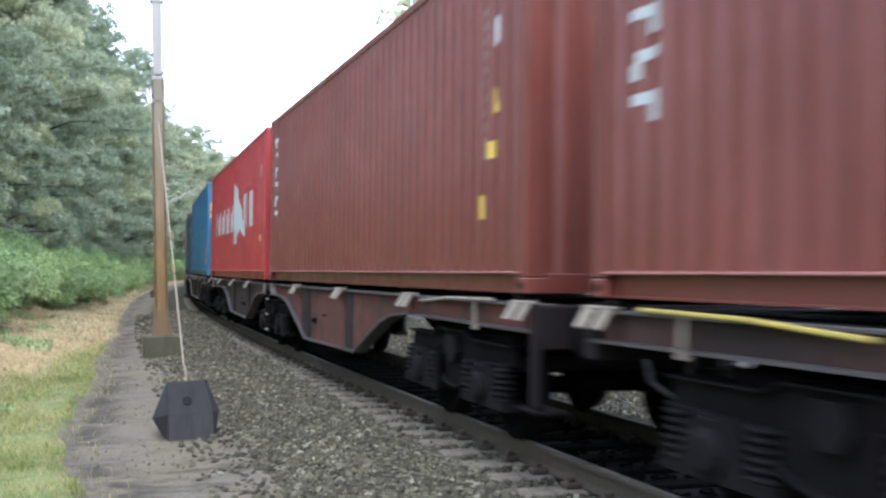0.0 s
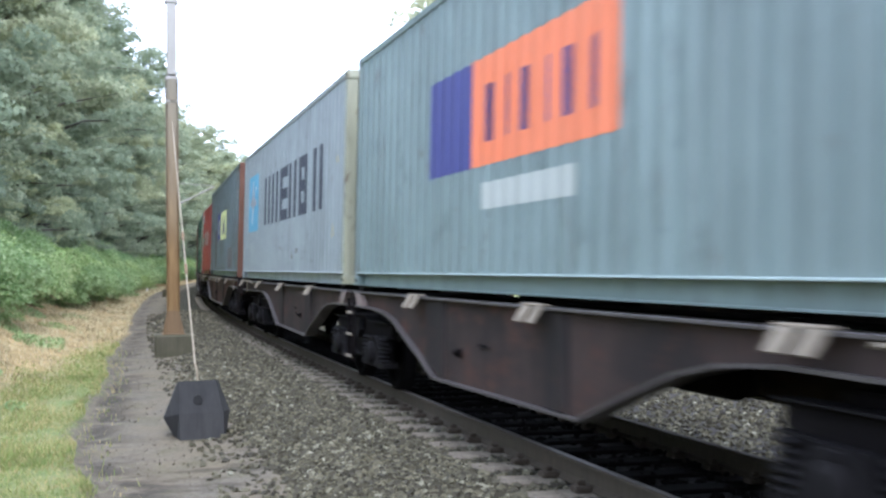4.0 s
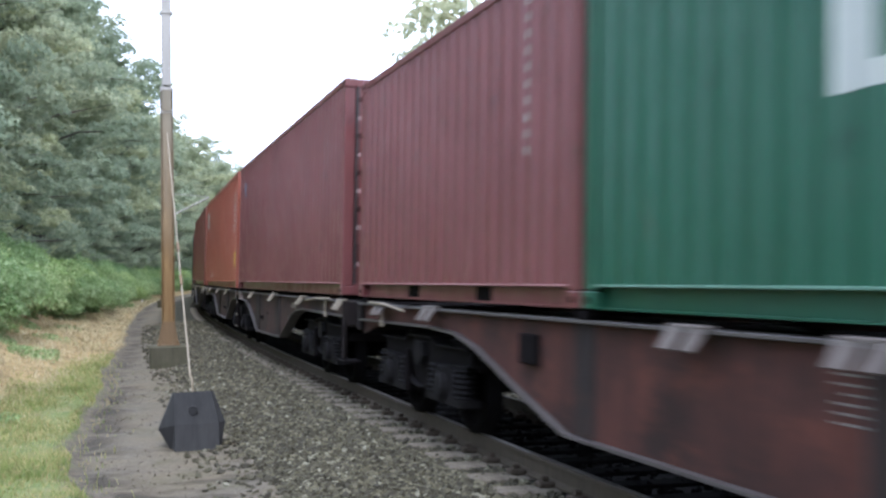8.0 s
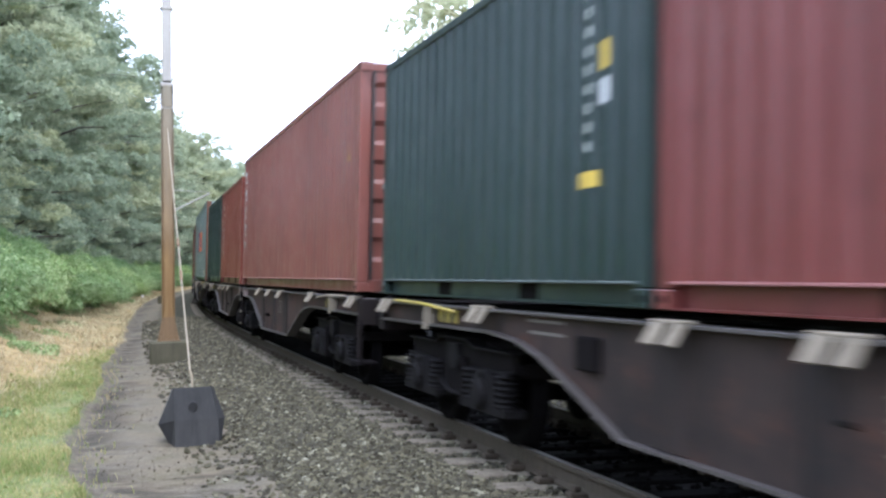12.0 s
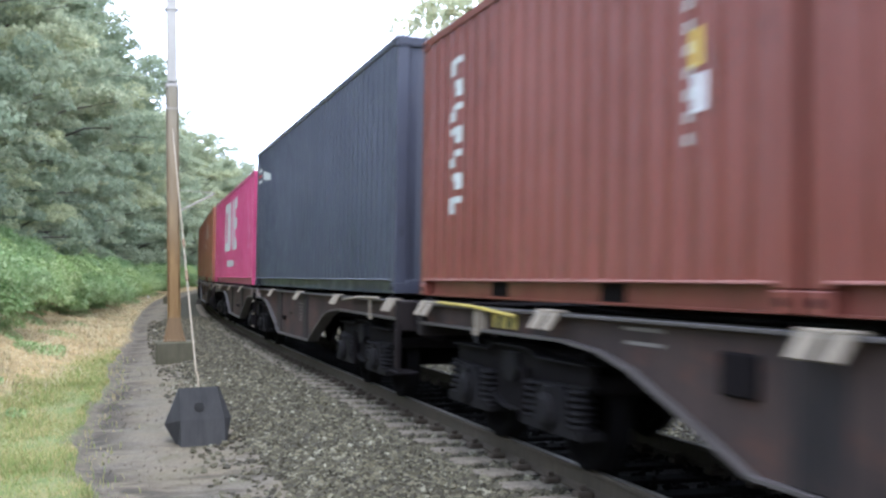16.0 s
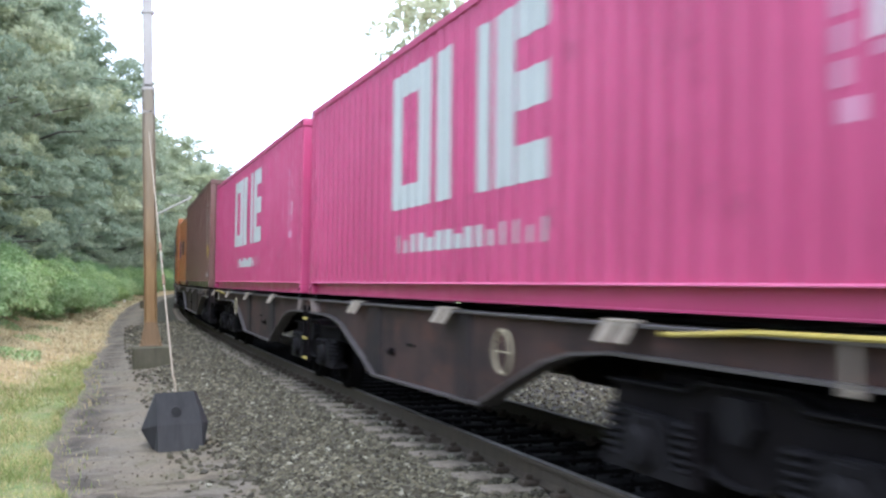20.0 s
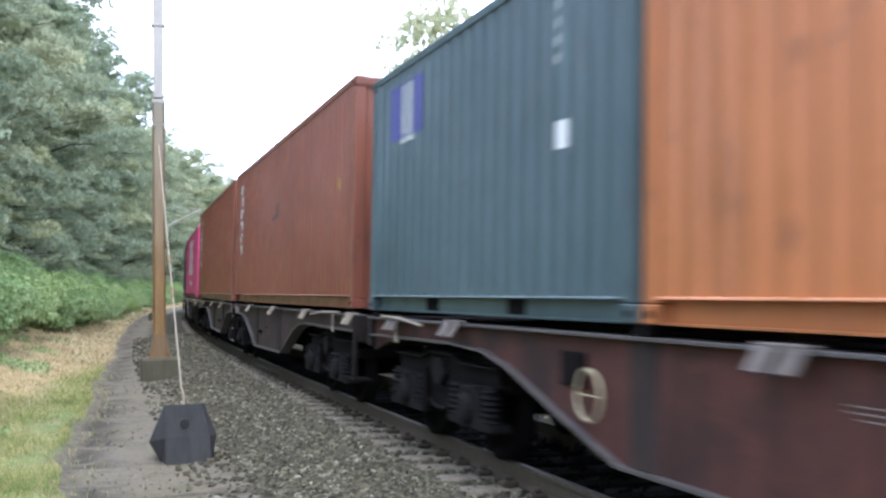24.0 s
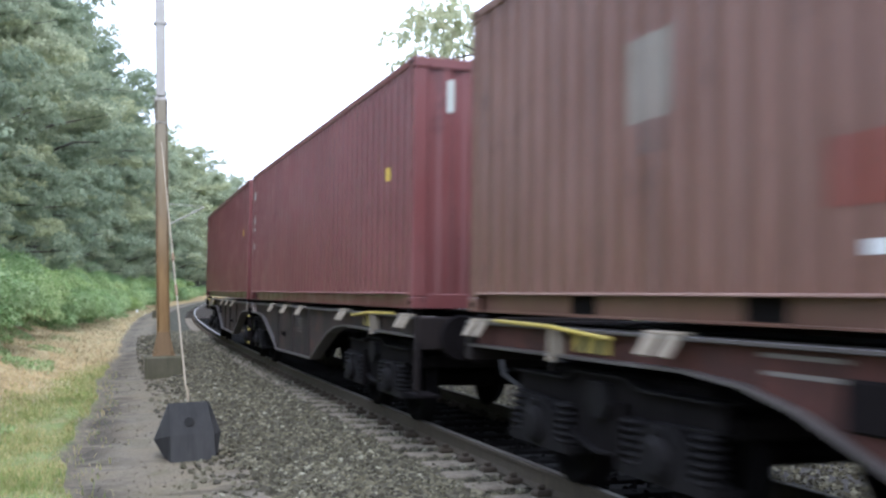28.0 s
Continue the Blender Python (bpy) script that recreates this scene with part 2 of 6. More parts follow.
        faces += [tuple(range(sides)), tuple((m - 1) * sides + j for j in range(sides))]
        return self.add(verts, faces)

    def mesh(self, name, smooth=False):
        me = bpy.data.meshes.new(name)
        me.from_pydata(self.v, [], self.f)
        bm = bmesh.new()
        bm.from_mesh(me)
        bmesh.ops.recalc_face_normals(bm, faces=bm.faces)
        bm.to_mesh(me)
        bm.free()
        if smooth:
            me.polygons.foreach_set("use_smooth", [True] * len(me.polygons))
        return me


def part(name, geo, material, parent=None, label="", smooth=False):
    """One mesh object under a thing or a part. geo: a Geo, or a mesh that is shared."""
    me = geo if isinstance(geo, bpy.types.Mesh) else geo.mesh(name, smooth)
    if not me.materials:
        me.materials.append(material)
    ob = new(name, me)
    if me.materials[0] != material:
        ob.material_slots[0].link = "OBJECT"
        ob.material_slots[0].material = material
    ob.parent = parent
    return tagged(ob, label)


def thing(name, label, category, group="", kind=""):
    return tagged(new(name), label, category, group, kind)


# ---- ground: one sheet, ballast, path, verge and wooded bank ----
def ground_material():
    m = mat("ground", (0.2, 0.18, 0.15), 0.95, 0, 0.2)
    at = m.node_tree.nodes.new("ShaderNodeAttribute")
    at.attribute_name = "across"
    v = coords(m, (1, 1, 1))
    wob = node(m, "Math", **{})
    wob.operation = "MULTIPLY_ADD"
    link(m, noise_of(m, v, 0.9, 6, 0.65), wob.inputs[0])
    wob.inputs[1].default_value = 1.3
    link(m, at.outputs["Fac"], wob.inputs[2])
    sc = node(m, "MapRange")
    link(m, wob.outputs[0], sc.inputs["Value"])
    sc.inputs["From Min"].default_value, sc.inputs["From Max"].default_value = -10.0, 15.0
    stone = ramp(m, noise_of(m, v, 22, 6, 0.7), ((0.3, (0.0129, 0.0124, 0.00803)), (0.5, (0.0371, 0.0357, 0.0234)), (0.75, (0.0847, 0.0813, 0.054))))
    path = ramp(m, noise_of(m, v, 26, 7, 0.8), ((0.3, (0.0667, 0.0581, 0.0433)), (0.5, (0.126, 0.11, 0.0849)), (0.72, (0.204, 0.181, 0.146))))
    path = blend(m, ramp(m, noise_of(m, v, 1.4, 5, 0.6), ((0.35, (0, 0, 0)), (0.7, (1, 1, 1)))), path, blend(m, 0.6, path, (0.157, 0.124, 0.0772)))
    litter = ramp(m, noise_of(m, v, 2.6, 7, 0.7), ((0.5, (0, 0, 0)), (0.66, (0.588, 0.581, 0.579))))
    path = blend(m, litter, path, (0.0858, 0.0813, 0.0425))
    broken = ramp(m, noise_of(m, coords(m, (0.7, 1.5, 1)), 0.9, 7, 0.65), ((0.56, (0, 0, 0)), (0.62, (0.666, 0.658, 0.656))))
    path = blend(m, broken, path, (0.0392, 0.0341, 0.0262))
    patchy = noise_of(m, v, 0.9, 4, 0.6)
    green = ramp(m, noise_of(m, v, 3.0, 7, 0.7), ((0.3, (0.076, 0.112, 0.0352)), (0.45, (0.12, 0.164, 0.0576)), (0.58, (0.176, 0.18, 0.08)), (0.74, (0.256, 0.204, 0.112))))
    green = blend(m, ramp(m, patchy, ((0.42, (0, 0, 0)), (0.6, (0.56, 0.56, 0.56)))), green, blend(m, 0.4, green, (0.24, 0.18, 0.088)))
    far_stone = ramp(m, noise_of(m, v, 16, 6, 0.7), ((0.3, (0.016, 0.014, 0.012)), (0.55, (0.045, 0.04, 0.035)), (0.8, (0.1, 0.09, 0.08))))
    straw = ramp(m, noise_of(m, v, 4, 8, 0.7), ((0.3, (0.114, 0.0824, 0.0386)), (0.5, (0.317, 0.227, 0.109)), (0.75, (0.475, 0.363, 0.196))))
    straw = blend(m, ramp(m, noise_of(m, v, 1.3, 6, 0.65), ((0.46, (0, 0, 0)), (0.6, (0.75, 0.75, 0.75)))), straw, blend(m, 0.5, straw, (0.13, 0.125, 0.055)))
    wood = ramp(m, noise_of(m, v, 2, 6, 0.7), ((0.3, (0.03, 0.045, 0.018)), (0.7, (0.08, 0.11, 0.04))))

    def named(attribute, scale, amount):
        """An attribute made uneven by noise."""
        n = m.node_tree.nodes.new("ShaderNodeAttribute")
        n.attribute_name = attribute
        w = node(m, "Math")
        w.operation = "MULTIPLY_ADD"
        link(m, noise_of(m, v, scale, 5, 0.65), w.inputs[0])
        w.inputs[1].default_value = amount
        link(m, n.outputs["Fac"], w.inputs[2])
        return w.outputs[0]
    rim, dry = named("verge", 2.2, 0.5), named("dry", 0.8, 1.5)

    def step(at_q, soft, source=None):
        r = node(m, "MapRange")
        link(m, source or wob.outputs[0], r.inputs["Value"])
        r.inputs["From Min"].default_value, r.inputs["From Max"].default_value = at_q - soft, at_q + soft
        r.interpolation_type = "SMOOTHSTEP"
        return r.outputs["Result"]
    # near-black bed: the shade under the train is painted into the ground
    soot_or_shade = ramp(m, noise_of(m, v, 18, 5, 0.7), ((0.3, (0.004, 0.0035, 0.0035)), (0.7, (0.009, 0.008, 0.0075))))
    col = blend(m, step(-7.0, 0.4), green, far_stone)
    col = blend(m, step(-1.0, 0.3), col, soot_or_shade)
    col = blend(m, step(1.5, 0.2), col, stone)
    col = blend(m, step(3.45, 0.25), col, path)
    soil = ramp(m, noise_of(m, v, 7, 5, 0.7), ((0.35, (0.05, 0.043, 0.033)), (0.65, (0.16, 0.135, 0.095))))
    crumbled = ramp(m, noise_of(m, coords(m, (0.8, 1.2, 1)), 1.5, 6, 0.6), ((0.47, (0, 0, 0)), (0.54, (0.9, 0.9, 0.9))))
    near_rim = blend(m, step(-0.25, 0.3, rim), (0, 0, 0), crumbled)
    col = blend(m, near_rim, col, (0.04, 0.034, 0.026))
    col = blend(m, step(0.1, 0.09, rim), col, soil)
    col = blend(m, step(0.3, 0.12, rim), col, blend(m, step(0.75, 0.45, dry), green, straw))
    col = blend(m, step(7.9, 0.5), col, wood)
    base(m, col)
    bump(m, noise_of(m, v, 30, 5, 0.7), 0.6, 0.03)
    return m


def build_ground():
    ss = [-1100, -800, -560, -420, -300, -200, -140, -100, -70, -50, -36, -24, -14, -8]
    x = -4.0
    while x < 60:
        ss.append(x)
        x += 0.35 if x < 30 else 0.8
    ss += [62, 66, 70, 76, 82, 90, 100, 112, 126, 142, 160, 180, 205, 235, 270, 320, 380, 460, 600, 800, 1100]
    qs = [-600, -300, -150, -60, -30, -18, -12, -9, -8.2, -7.6, -7.2, -6.6, -6.0, -5.3, -4, -2.6, -1.5, 0]
    x = 0.7
    while x < 9:
        qs.append(round(x, 3))
        x += 0.18
    qs += [9.5, 10.2, 11, 12, 14, 17, 20, 26, 35, 60, 120, 300, 700, 1500]
    verts, across, rim, dry = [], [], [], []
    for s in ss:
        for q in qs:
            z = ground_z(q, s)
            near = 0.7 if abs(s) < 70 else 0.3
            if 2.2 < q < 9:
                z += near * (0.035 * noise.noise(Vector((s * 0.6, q * 0.8, 3))) + 0.007 * noise.noise(Vector((s * 2.3, q * 2.5, 8))))
            elif q >= 9:
                z += 0.5 * noise.noise(Vector((s * 0.06, q * 0.1, 1)))
            verts.append(place(s, q, z))
            across.append(q)
            rim.append(q - verge_edge(s))
            dry.append(q - green_edge(s))
    w = len(qs)
    faces = [(i * w + j, i * w + j + 1, (i + 1) * w + j + 1, (i + 1) * w + j) for i in range(len(ss) - 1) for j in range(w - 1)]
    me = bpy.data.meshes.new("ground")
    me.from_pydata(verts, [], faces)
    for name, values in (("across", across), ("verge", rim), ("dry", dry)):
        me.attributes.new(name, "FLOAT", "POINT").data.foreach_set("value", values)
    me.polygons.foreach_set("use_smooth", [True] * len(me.polygons))
    me.materials.append(ground_material())
    me.update()
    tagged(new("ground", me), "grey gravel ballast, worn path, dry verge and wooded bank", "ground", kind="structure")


build_ground()

# ---- ballast stones, loose over the bed ----
STONE = mat("ballast stone", (0.25, 0.22, 0.19), 0.9, 0, 0.3)


def stone_colour():
    g = node(STONE, "NewGeometry")
    c = ramp(STONE, g.outputs["Random Per Island"], ((0.0, (0.0237, 0.0213, 0.0131)), (0.35, (0.0616, 0.0567, 0.0358)), (0.7, (0.119, 0.11, 0.0694)), (0.93, (0.198, 0.185, 0.12)), (0.99, (0.379, 0.37, 0.277))))
    v = coords(STONE, (1, 1, 1))
    base(STONE, blend(STONE, ramp(STONE, noise_of(STONE, v, 30, 4), BW), (0.04, 0.035, 0.025), c))


stone_colour()


# stones between the rails carry the train's shade in their near-black colour
SHADE_STONE = rough_metal("stone in train shade", (0.006, 0.0055, 0.0052), (0.009, 0.008, 0.0075), 0.5, 0.95, 0, 0.04)


def stones(name, label, n, pick, rng, material=STONE):
    """Many small broken stones in one mesh."""
    shapes = []
    for k in range(9):
        pts = []
        for i in range(8):
            sx, sy, sz = (1 if i & 4 else -1), (1 if i & 2 else -1), (1 if i & 1 else -1)
            pts.append((sx * rng.uniform(0.45, 0.9), sy * rng.uniform(0.4, 0.8), sz * rng.uniform(0.3, 0.65)))
        shapes.append(np.array(pts))
    quads = np.array([(0, 1, 3, 2), (4, 6, 7, 5), (0, 4, 5, 1), (2, 3, 7, 6), (0, 2, 6, 4), (1, 5, 7, 3)])
    verts, faces = [], []
    for i in range(n):
        s, q, size = pick(rng)
        p = place(s, q, ground_z(q, s) + size * 0.25)
        r = np.array(Euler((rng.uniform(-0.7, 0.7), rng.uniform(-0.7, 0.7), rng.uniform(0, 6.28))).to_matrix())
        verts.append(shapes[i % 9] @ r.T * size * rng.uniform(0.8, 1.25) + np.array(p))
        faces.append(quads + 8 * i)
    me = bpy.data.meshes.new(name)
    me.from_pydata(np.concatenate(verts).tolist(), [], np.concatenate(faces).tolist())
    me.materials.append(material)
    tagged(new(name, me), label, "ballast", kind="stuff")


def near_bed(rng):
    s = 3.5 + 40 * rng.random() ** 2.0
    return s, (rng.uniform(1.3, 2.8) if rng.random() < 0.88 else rng.uniform(0.85, 1.35)) if rng.random() < 0.95 else 2.8 + 0.6 * rng.random() ** 2, rng.uniform(0.016, 0.032) * (1 + s / 45)


def inner_bed(rng):
    return 2 + 38 * rng.random() ** 1.4, rng.uniform(-0.9, 0.68), rng.uniform(0.03, 0.05)


def far_bed(rng):
    s = 2 + 34 * rng.random() ** 1.6
    return s, rng.uniform(-5.5, -0.9), rng.uniform(0.02, 0.034) * (1 + s / 60)


def path_grit(rng):
    return 4 + 22 * rng.random() ** 1.6, 3.0 + 1.3 * rng.random() ** 1.6, rng.uniform(0.005, 0.012)


stones("ballast_stones", "loose grey-brown broken ballast stones beside the rails", 40000, near_bed, random.Random(5))
stones("ballast_stones", "grimy ballast stones beyond the rails", 24000, far_bed, random.Random(6))
stones("ballast_stones", "ballast stones between the rails, coloured near black for the train's shade", 2500, inner_bed, random.Random(8), SHADE_STONE)
stones("path_gravel", "fine gravel scattered on the worn path", 1800, path_grit, random.Random(7))


# ---- grass: blades on the verge, straw, brambles ----
def leaf_material(name, cols, rough=0.6, through=0.25):
    m = mat(name, cols[1], rough + 0.2, 0, 0.08)
    g = node(m, "NewGeometry")
    r = ramp(m, g.outputs["Random Per Island"], tuple((k / (len(cols) - 1), c) for k, c in enumerate(cols)))
    v = coords(m, (1, 1, 1))
    # broad noise puts dark gaps and lit clumps into the leaf colour
    patch = noise_of(m, v, 0.55, 3)
    light = blend(m, ramp(m, patch, ((0.48, (0, 0, 0)), (0.66, (1, 1, 1)))), r, blend(m, 0.45, r, cols[-1]))
    base(m, blend(m, ramp(m, patch, ((0.34, (1, 1, 1)), (0.48, (0, 0, 0)))), light, blend(m, 0.55, r, dark(cols[0], 0.6))))
    own = node(m, "ObjectInfo")
    shade = ramp(m, own.outputs["Random"], ((0.0, (0.8, 0.87, 0.88)), (0.35, (1.04, 1.06, 1.06)), (0.7, (1.15, 1.13, 1.1)), (1.0, (1.32, 1.26, 1.12))))
    bsdf = m.node_tree.nodes["Principled BSDF"]
    base(m, blend(m, 1.0, bsdf.inputs["Base Color"].links[0].from_socket, shade, "MULTIPLY"))
    r = blend(m, 1.0, r, shade, "MULTIPLY")
    t = node(m, "BsdfTranslucent")
    link(m, r, t.inputs["Color"])
    mix = node(m, "MixShader")
    mix.inputs["Fac"].default_value = through
    out = m.node_tree.nodes["Material Output"]
    link(m, m.node_tree.nodes["Principled BSDF"].outputs[0], mix.inputs[1])
    link(m, t.outputs[0], mix.inputs[2])
    link(m, mix.outputs[0], out.inputs["Surface"])
    return m


GRASS = leaf_material("grass", ((0.131, 0.189, 0.0574), (0.202, 0.258, 0.0895), (0.297, 0.293, 0.132), (0.428, 0.344, 0.195)), 0.6, 0.4)
STRAW = leaf_material("straw", ((0.22, 0.16, 0.09), (0.44, 0.36, 0.22), (0.6, 0.52, 0.36), (0.34, 0.32, 0.16)))
BRAMBLE = leaf_material("bramble", ((0.148, 0.23, 0.09), (0.227, 0.329, 0.135), (0.306, 0.406, 0.185), (0.408, 0.473, 0.259)), 0.55, 0.4)
LEAF = leaf_material("leaf", ((0.25, 0.285, 0.19), (0.3, 0.335, 0.225), (0.345, 0.38, 0.255), (0.4, 0.42, 0.29)), 0.6, 0.5)
# paler leaf copy: sky glare on the lone tree is put into its colour
GLARE_LEAF = leaf_material("leaf faded by glare", ((0.3, 0.34, 0.24), (0.36, 0.4, 0.29), (0.42, 0.45, 0.34), (0.48, 0.5, 0.4)), 0.6, 0.65)
BARK = rough_metal("bark", (0.10, 0.085, 0.07), (0.04, 0.035, 0.03), 0.6, 0.9)


def blades(name, label, n, pick, material, rng, category="grass", bend=(0.1, 0.6)):
    verts, faces = [], []
    for i in range(n):
        s, q, h, w = pick(rng)
        p = np.array(place(s, q, ground_z(q, s) - 0.01))
        a, lean = rng.uniform(0, 6.28), rng.uniform(*bend) * h
        d = np.array((math.cos(a), math.sin(a), 0.0))
        e = np.array((-math.sin(a), math.cos(a), 0.0))
        verts += [p - e * w, p + e * w, p + d * lean * 0.4 + e * w * 0.7 + (0, 0, h * 0.6), p + d * lean * 0.4 - e * w * 0.7 + (0, 0, h * 0.6), p + d * lean + (0, 0, h)]
        k = 5 * i
        faces += [(k, k + 1, k + 2, k + 3), (k + 3, k + 2, k + 4)]
    me = bpy.data.meshes.new(name)
    me.from_pydata([tuple(v) for v in verts], [], faces)
    me.materials.append(material)
    tagged(new(name, me), label, category, kind="stuff")


def verge(rng):
    while True:
        s = 5 + 30 * rng.random() ** 1.4
        q = verge_edge(s) + 0.02 + 2.0 * rng.random()
        k = noise.noise(Vector((s * 0.7, q * 1.6, 5)))
        if k > rng.uniform(-1.0, 0.1) and q < green_edge(s) + rng.gauss(0, 0.35):
            return s, q, rng.uniform(0.02, 0.06) * (1.2 + k), 0.0025 + s * 0.0002


def dry(rng):
    while True:
        s = 8 + 90 * rng.random() ** 1.5
        q = verge_edge(s) + 3.4 * rng.random()
        k = noise.noise(Vector((s * 0.45, q * 1.3, 9)))
        if k > rng.uniform(-0.6, 0.1) and q > green_edge(s) + rng.gauss(0, 0.4):
            return s, q, rng.uniform(0.03, 0.12) * (1.2 + k), 0.003 + s * 0.00018


def tufts(rng):
    s = 5 + 20 * rng.random()
    return s, verge_edge(s) - 0.1 + rng.gauss(0, 0.16), rng.uniform(0.03, 0.1), 0.005


blades("verge_grass", "short green grass with yellowed tips on the verge", 40000, verge, GRASS, random.Random(11), "grass", (0.3, 1.1))
blades("dry_grass", "dry straw-coloured grass at the foot of the bank", 22000, dry, STRAW, random.Random(12), "grass", (0.5, 1.6))
blades("path_weeds", "sparse low weeds along the edge of the path", 600, tufts, GRASS, random.Random(13))


def leaf_cloud(rng, n, inside, size, flat=0.5):
    """n small folded leaves at places given by inside(rng) -> point and outward way."""
    verts, faces = [], []
    for i in range(n):
        p, o = inside(rng)
        d = Vector((rng.gauss(0, 1), rng.gauss(0, 1), rng.gauss(0, 1) * flat)) * 0.7 + o
        d.normalize()
        u = d.orthogonal().normalized()
        u = Matrix.Rotation(rng.uniform(0, 6.28), 3, d) @ u
        w = d.cross(u)
        k = size * rng.uniform(0.6, 1.4)
        a, b = u * k, w * k * 0.55
        m = d * k * 0.18
        n0 = len(verts)
        verts += [p - a, p - b + m, p + a, p + b + m]
        faces += [(n0, n0 + 1, n0 + 2), (n0, n0 + 2, n0 + 3)]
    return verts, faces


def cloud_mesh(name, verts, faces, material):
    me = bpy.data.meshes.new(name)
    me.from_pydata([tuple(v) for v in verts], [], faces)
    me.materials.append(material)
    return me


# brambles along the bank
def bramble_mesh(seed):
    rng = random.Random(seed)
    lumps = [(Vector((rng.uniform(-2.2, 2.2), rng.uniform(-1.0, 1.2), rng.uniform(0.1, 0.9))), rng.uniform(0.5, 1.0)) for _ in range(11)]

    def inside(r):
        c, k = r.choice(lumps)
        o = Vector((r.gauss(0, 1), r.gauss(0, 1), abs(r.gauss(0, 1)))).normalized()
        return c + o * k * r.uniform(0.75, 1.08), o
    v, f = leaf_cloud(rng, 10000, inside, 0.052)
    return cloud_mesh("leaves", v, f, BRAMBLE)


def build_brambles():
    rng = random.Random(21)
    meshes = [bramble_mesh(k) for k in range(5)]
    s = 16.0
    n = 0
    while s < 150:
        edge = max(5.9, min(7.9, 7.7 - 0.085 * (s - 28)))
        for q, up in ((edge, 0.0), (edge + 1.6, 0.9), (edge + 3.0, 1.2)):
            qq = q + rng.uniform(-0.35, 0.5)
            ob = part("bramble_bush", meshes[n % 5], BRAMBLE)
            ob.matrix_basis = along(s + rng.uniform(-1, 1), qq, ground_z(qq) - 0.1 + up * 0.2, rng.choice((0, 180)) + rng.uniform(-15, 15))
            tagged(ob, "sprawling bright green bramble bush on the bank", "bush", "brambles along the bank")
            n += 1
        s += 3.0 if s < 80 else 5.0


build_brambles()


# low weeds creeping over the dry slope
def build_weeds():
    rng = random.Random(23)

    def inside(r):
        while True:
            s, q = 14 + 60 * r.random() ** 1.4, r.uniform(5.2, 8.2)
            k = noise.noise(Vector((s * 0.35, q * 0.9, 2)))
            if k > 0.2 - 0.14 * (q - 5.2):
                return place(s, q, ground_z(q) + r.uniform(0.01, 0.22) * (0.3 + max(0, k))), Vector((0, 0, 1))
    v, f = leaf_cloud(rng, 24000, inside, 0.04, 1.0)
    tagged(new("low_weeds", cloud_mesh("low_weeds", v, f, BRAMBLE)), "low green weeds creeping over the dry slope", "weeds", kind="stuff")


build_weeds()


# trees of the wood, with unseen copies that hold back low sky light
def tree_parts(seed, height, spread, leaves, low=0.12, size=0.17):
    """Trunk with its limbs, and a leafy crown of clumps."""
    rng = random.Random(seed)
    trunk, clumps = Geo(), []
    lean = Vector((rng.uniform(-0.6, 0.6), rng.uniform(-0.6, 0.6), 0))
    trunk.tube([lean * (t * t) + Vector((0.1 * math.sin(5 * t + seed), 0.1 * math.cos(4 * t), height * 0.9 * t - 0.3)) for t in (0, 0.08, 0.2, 0.4, 0.6, 0.8, 1)], height * 0.018 + 0.05, 9, 0.04)
    for i in range(22):
        t = low + 0.06 + (0.9 - low) * i / 22 + rng.uniform(0, 0.04)
        a = i * 2.4 + rng.uniform(-0.4, 0.4)
        k = spread * (0.5 + 0.75 * math.sin(math.pi * min(1, 0.22 + t * 0.72))) * rng.uniform(0.75, 1.15)
        p0 = lean * t * t + Vector((0, 0, height * 0.9 * t - 0.3))
        d = Vector((math.cos(a), math.sin(a), rng.uniform(0.15, 0.55)))
        p1 = p0 + d * k * 0.5 + Vector((0, 0, 0.2))
        p2 = p0 + d * k * 0.95 + Vector((0, 0, -0.1 * k))
        trunk.tube([p0, p1, p2], 0.05 + 0.09 * (1 - t), 6, 0.015)
        for f in (0.35, 0.6, 0.8, 1.0):
            c = p0.lerp(p2, f) + Vector((rng.gauss(0, 0.5), rng.gauss(0, 0.5), rng.gauss(0.2, 0.4)))
            clumps.append((c, rng.uniform(0.55, 1.15) * (0.6 + 0.07 * height * 0.5)))
    for i in range(8):
        clumps.append((lean + Vector((rng.gauss(0, spread * 0.2), rng.gauss(0, spread * 0.2), height * rng.uniform(0.82, 0.97))), rng.uniform(0.6, 1.1)))

    sprays, weights = [], []
    for c, k in clumps:
        for _ in range(6):
            o = Vector((rng.gauss(0, 1), rng.gauss(0, 1), rng.gauss(0.3, 0.6))).normalized()
            r = k * rng.uniform(0.3, 0.62)
            sprays.append((c + Vector((o.x, o.y, o.z * 0.6)) * k * 0.8, r, o))
            weights.append(r * r)

    totals = list(np.cumsum(weights))

    def inside(r):
        c, k, way = r.choices(sprays, cum_weights=totals)[0]
        o = Vector((r.gauss(0, 1), r.gauss(0, 1), r.gauss(0.3, 0.8))).normalized()
        p = c + Vector((o.x, o.y, o.z * 0.5)) * k * (0.6 + 0.5 * r.random() ** 0.6)
        return p - Vector((0, 0, 0.25 * (o.x * o.x + o.y * o.y) * k)), (o + way * 0.6 + Vector((0, 0, 0.5))).normalized()
    v, f = leaf_cloud(rng, leaves, inside, size)
    return trunk.mesh("trunk", True), (v, f)


def make_tree(seed, height, spread, leaves, low=0.12, size=0.17, label="", material=LEAF):
    tr, (v, f) = tree_parts(seed, height, spread, leaves, low, size)
    t = thing("tree", label, "tree", "trees on the wooded bank")
    part("trunk", tr, BARK, t)
    part("crown", cloud_mesh("crown", v, f, material), material, t)
    return t


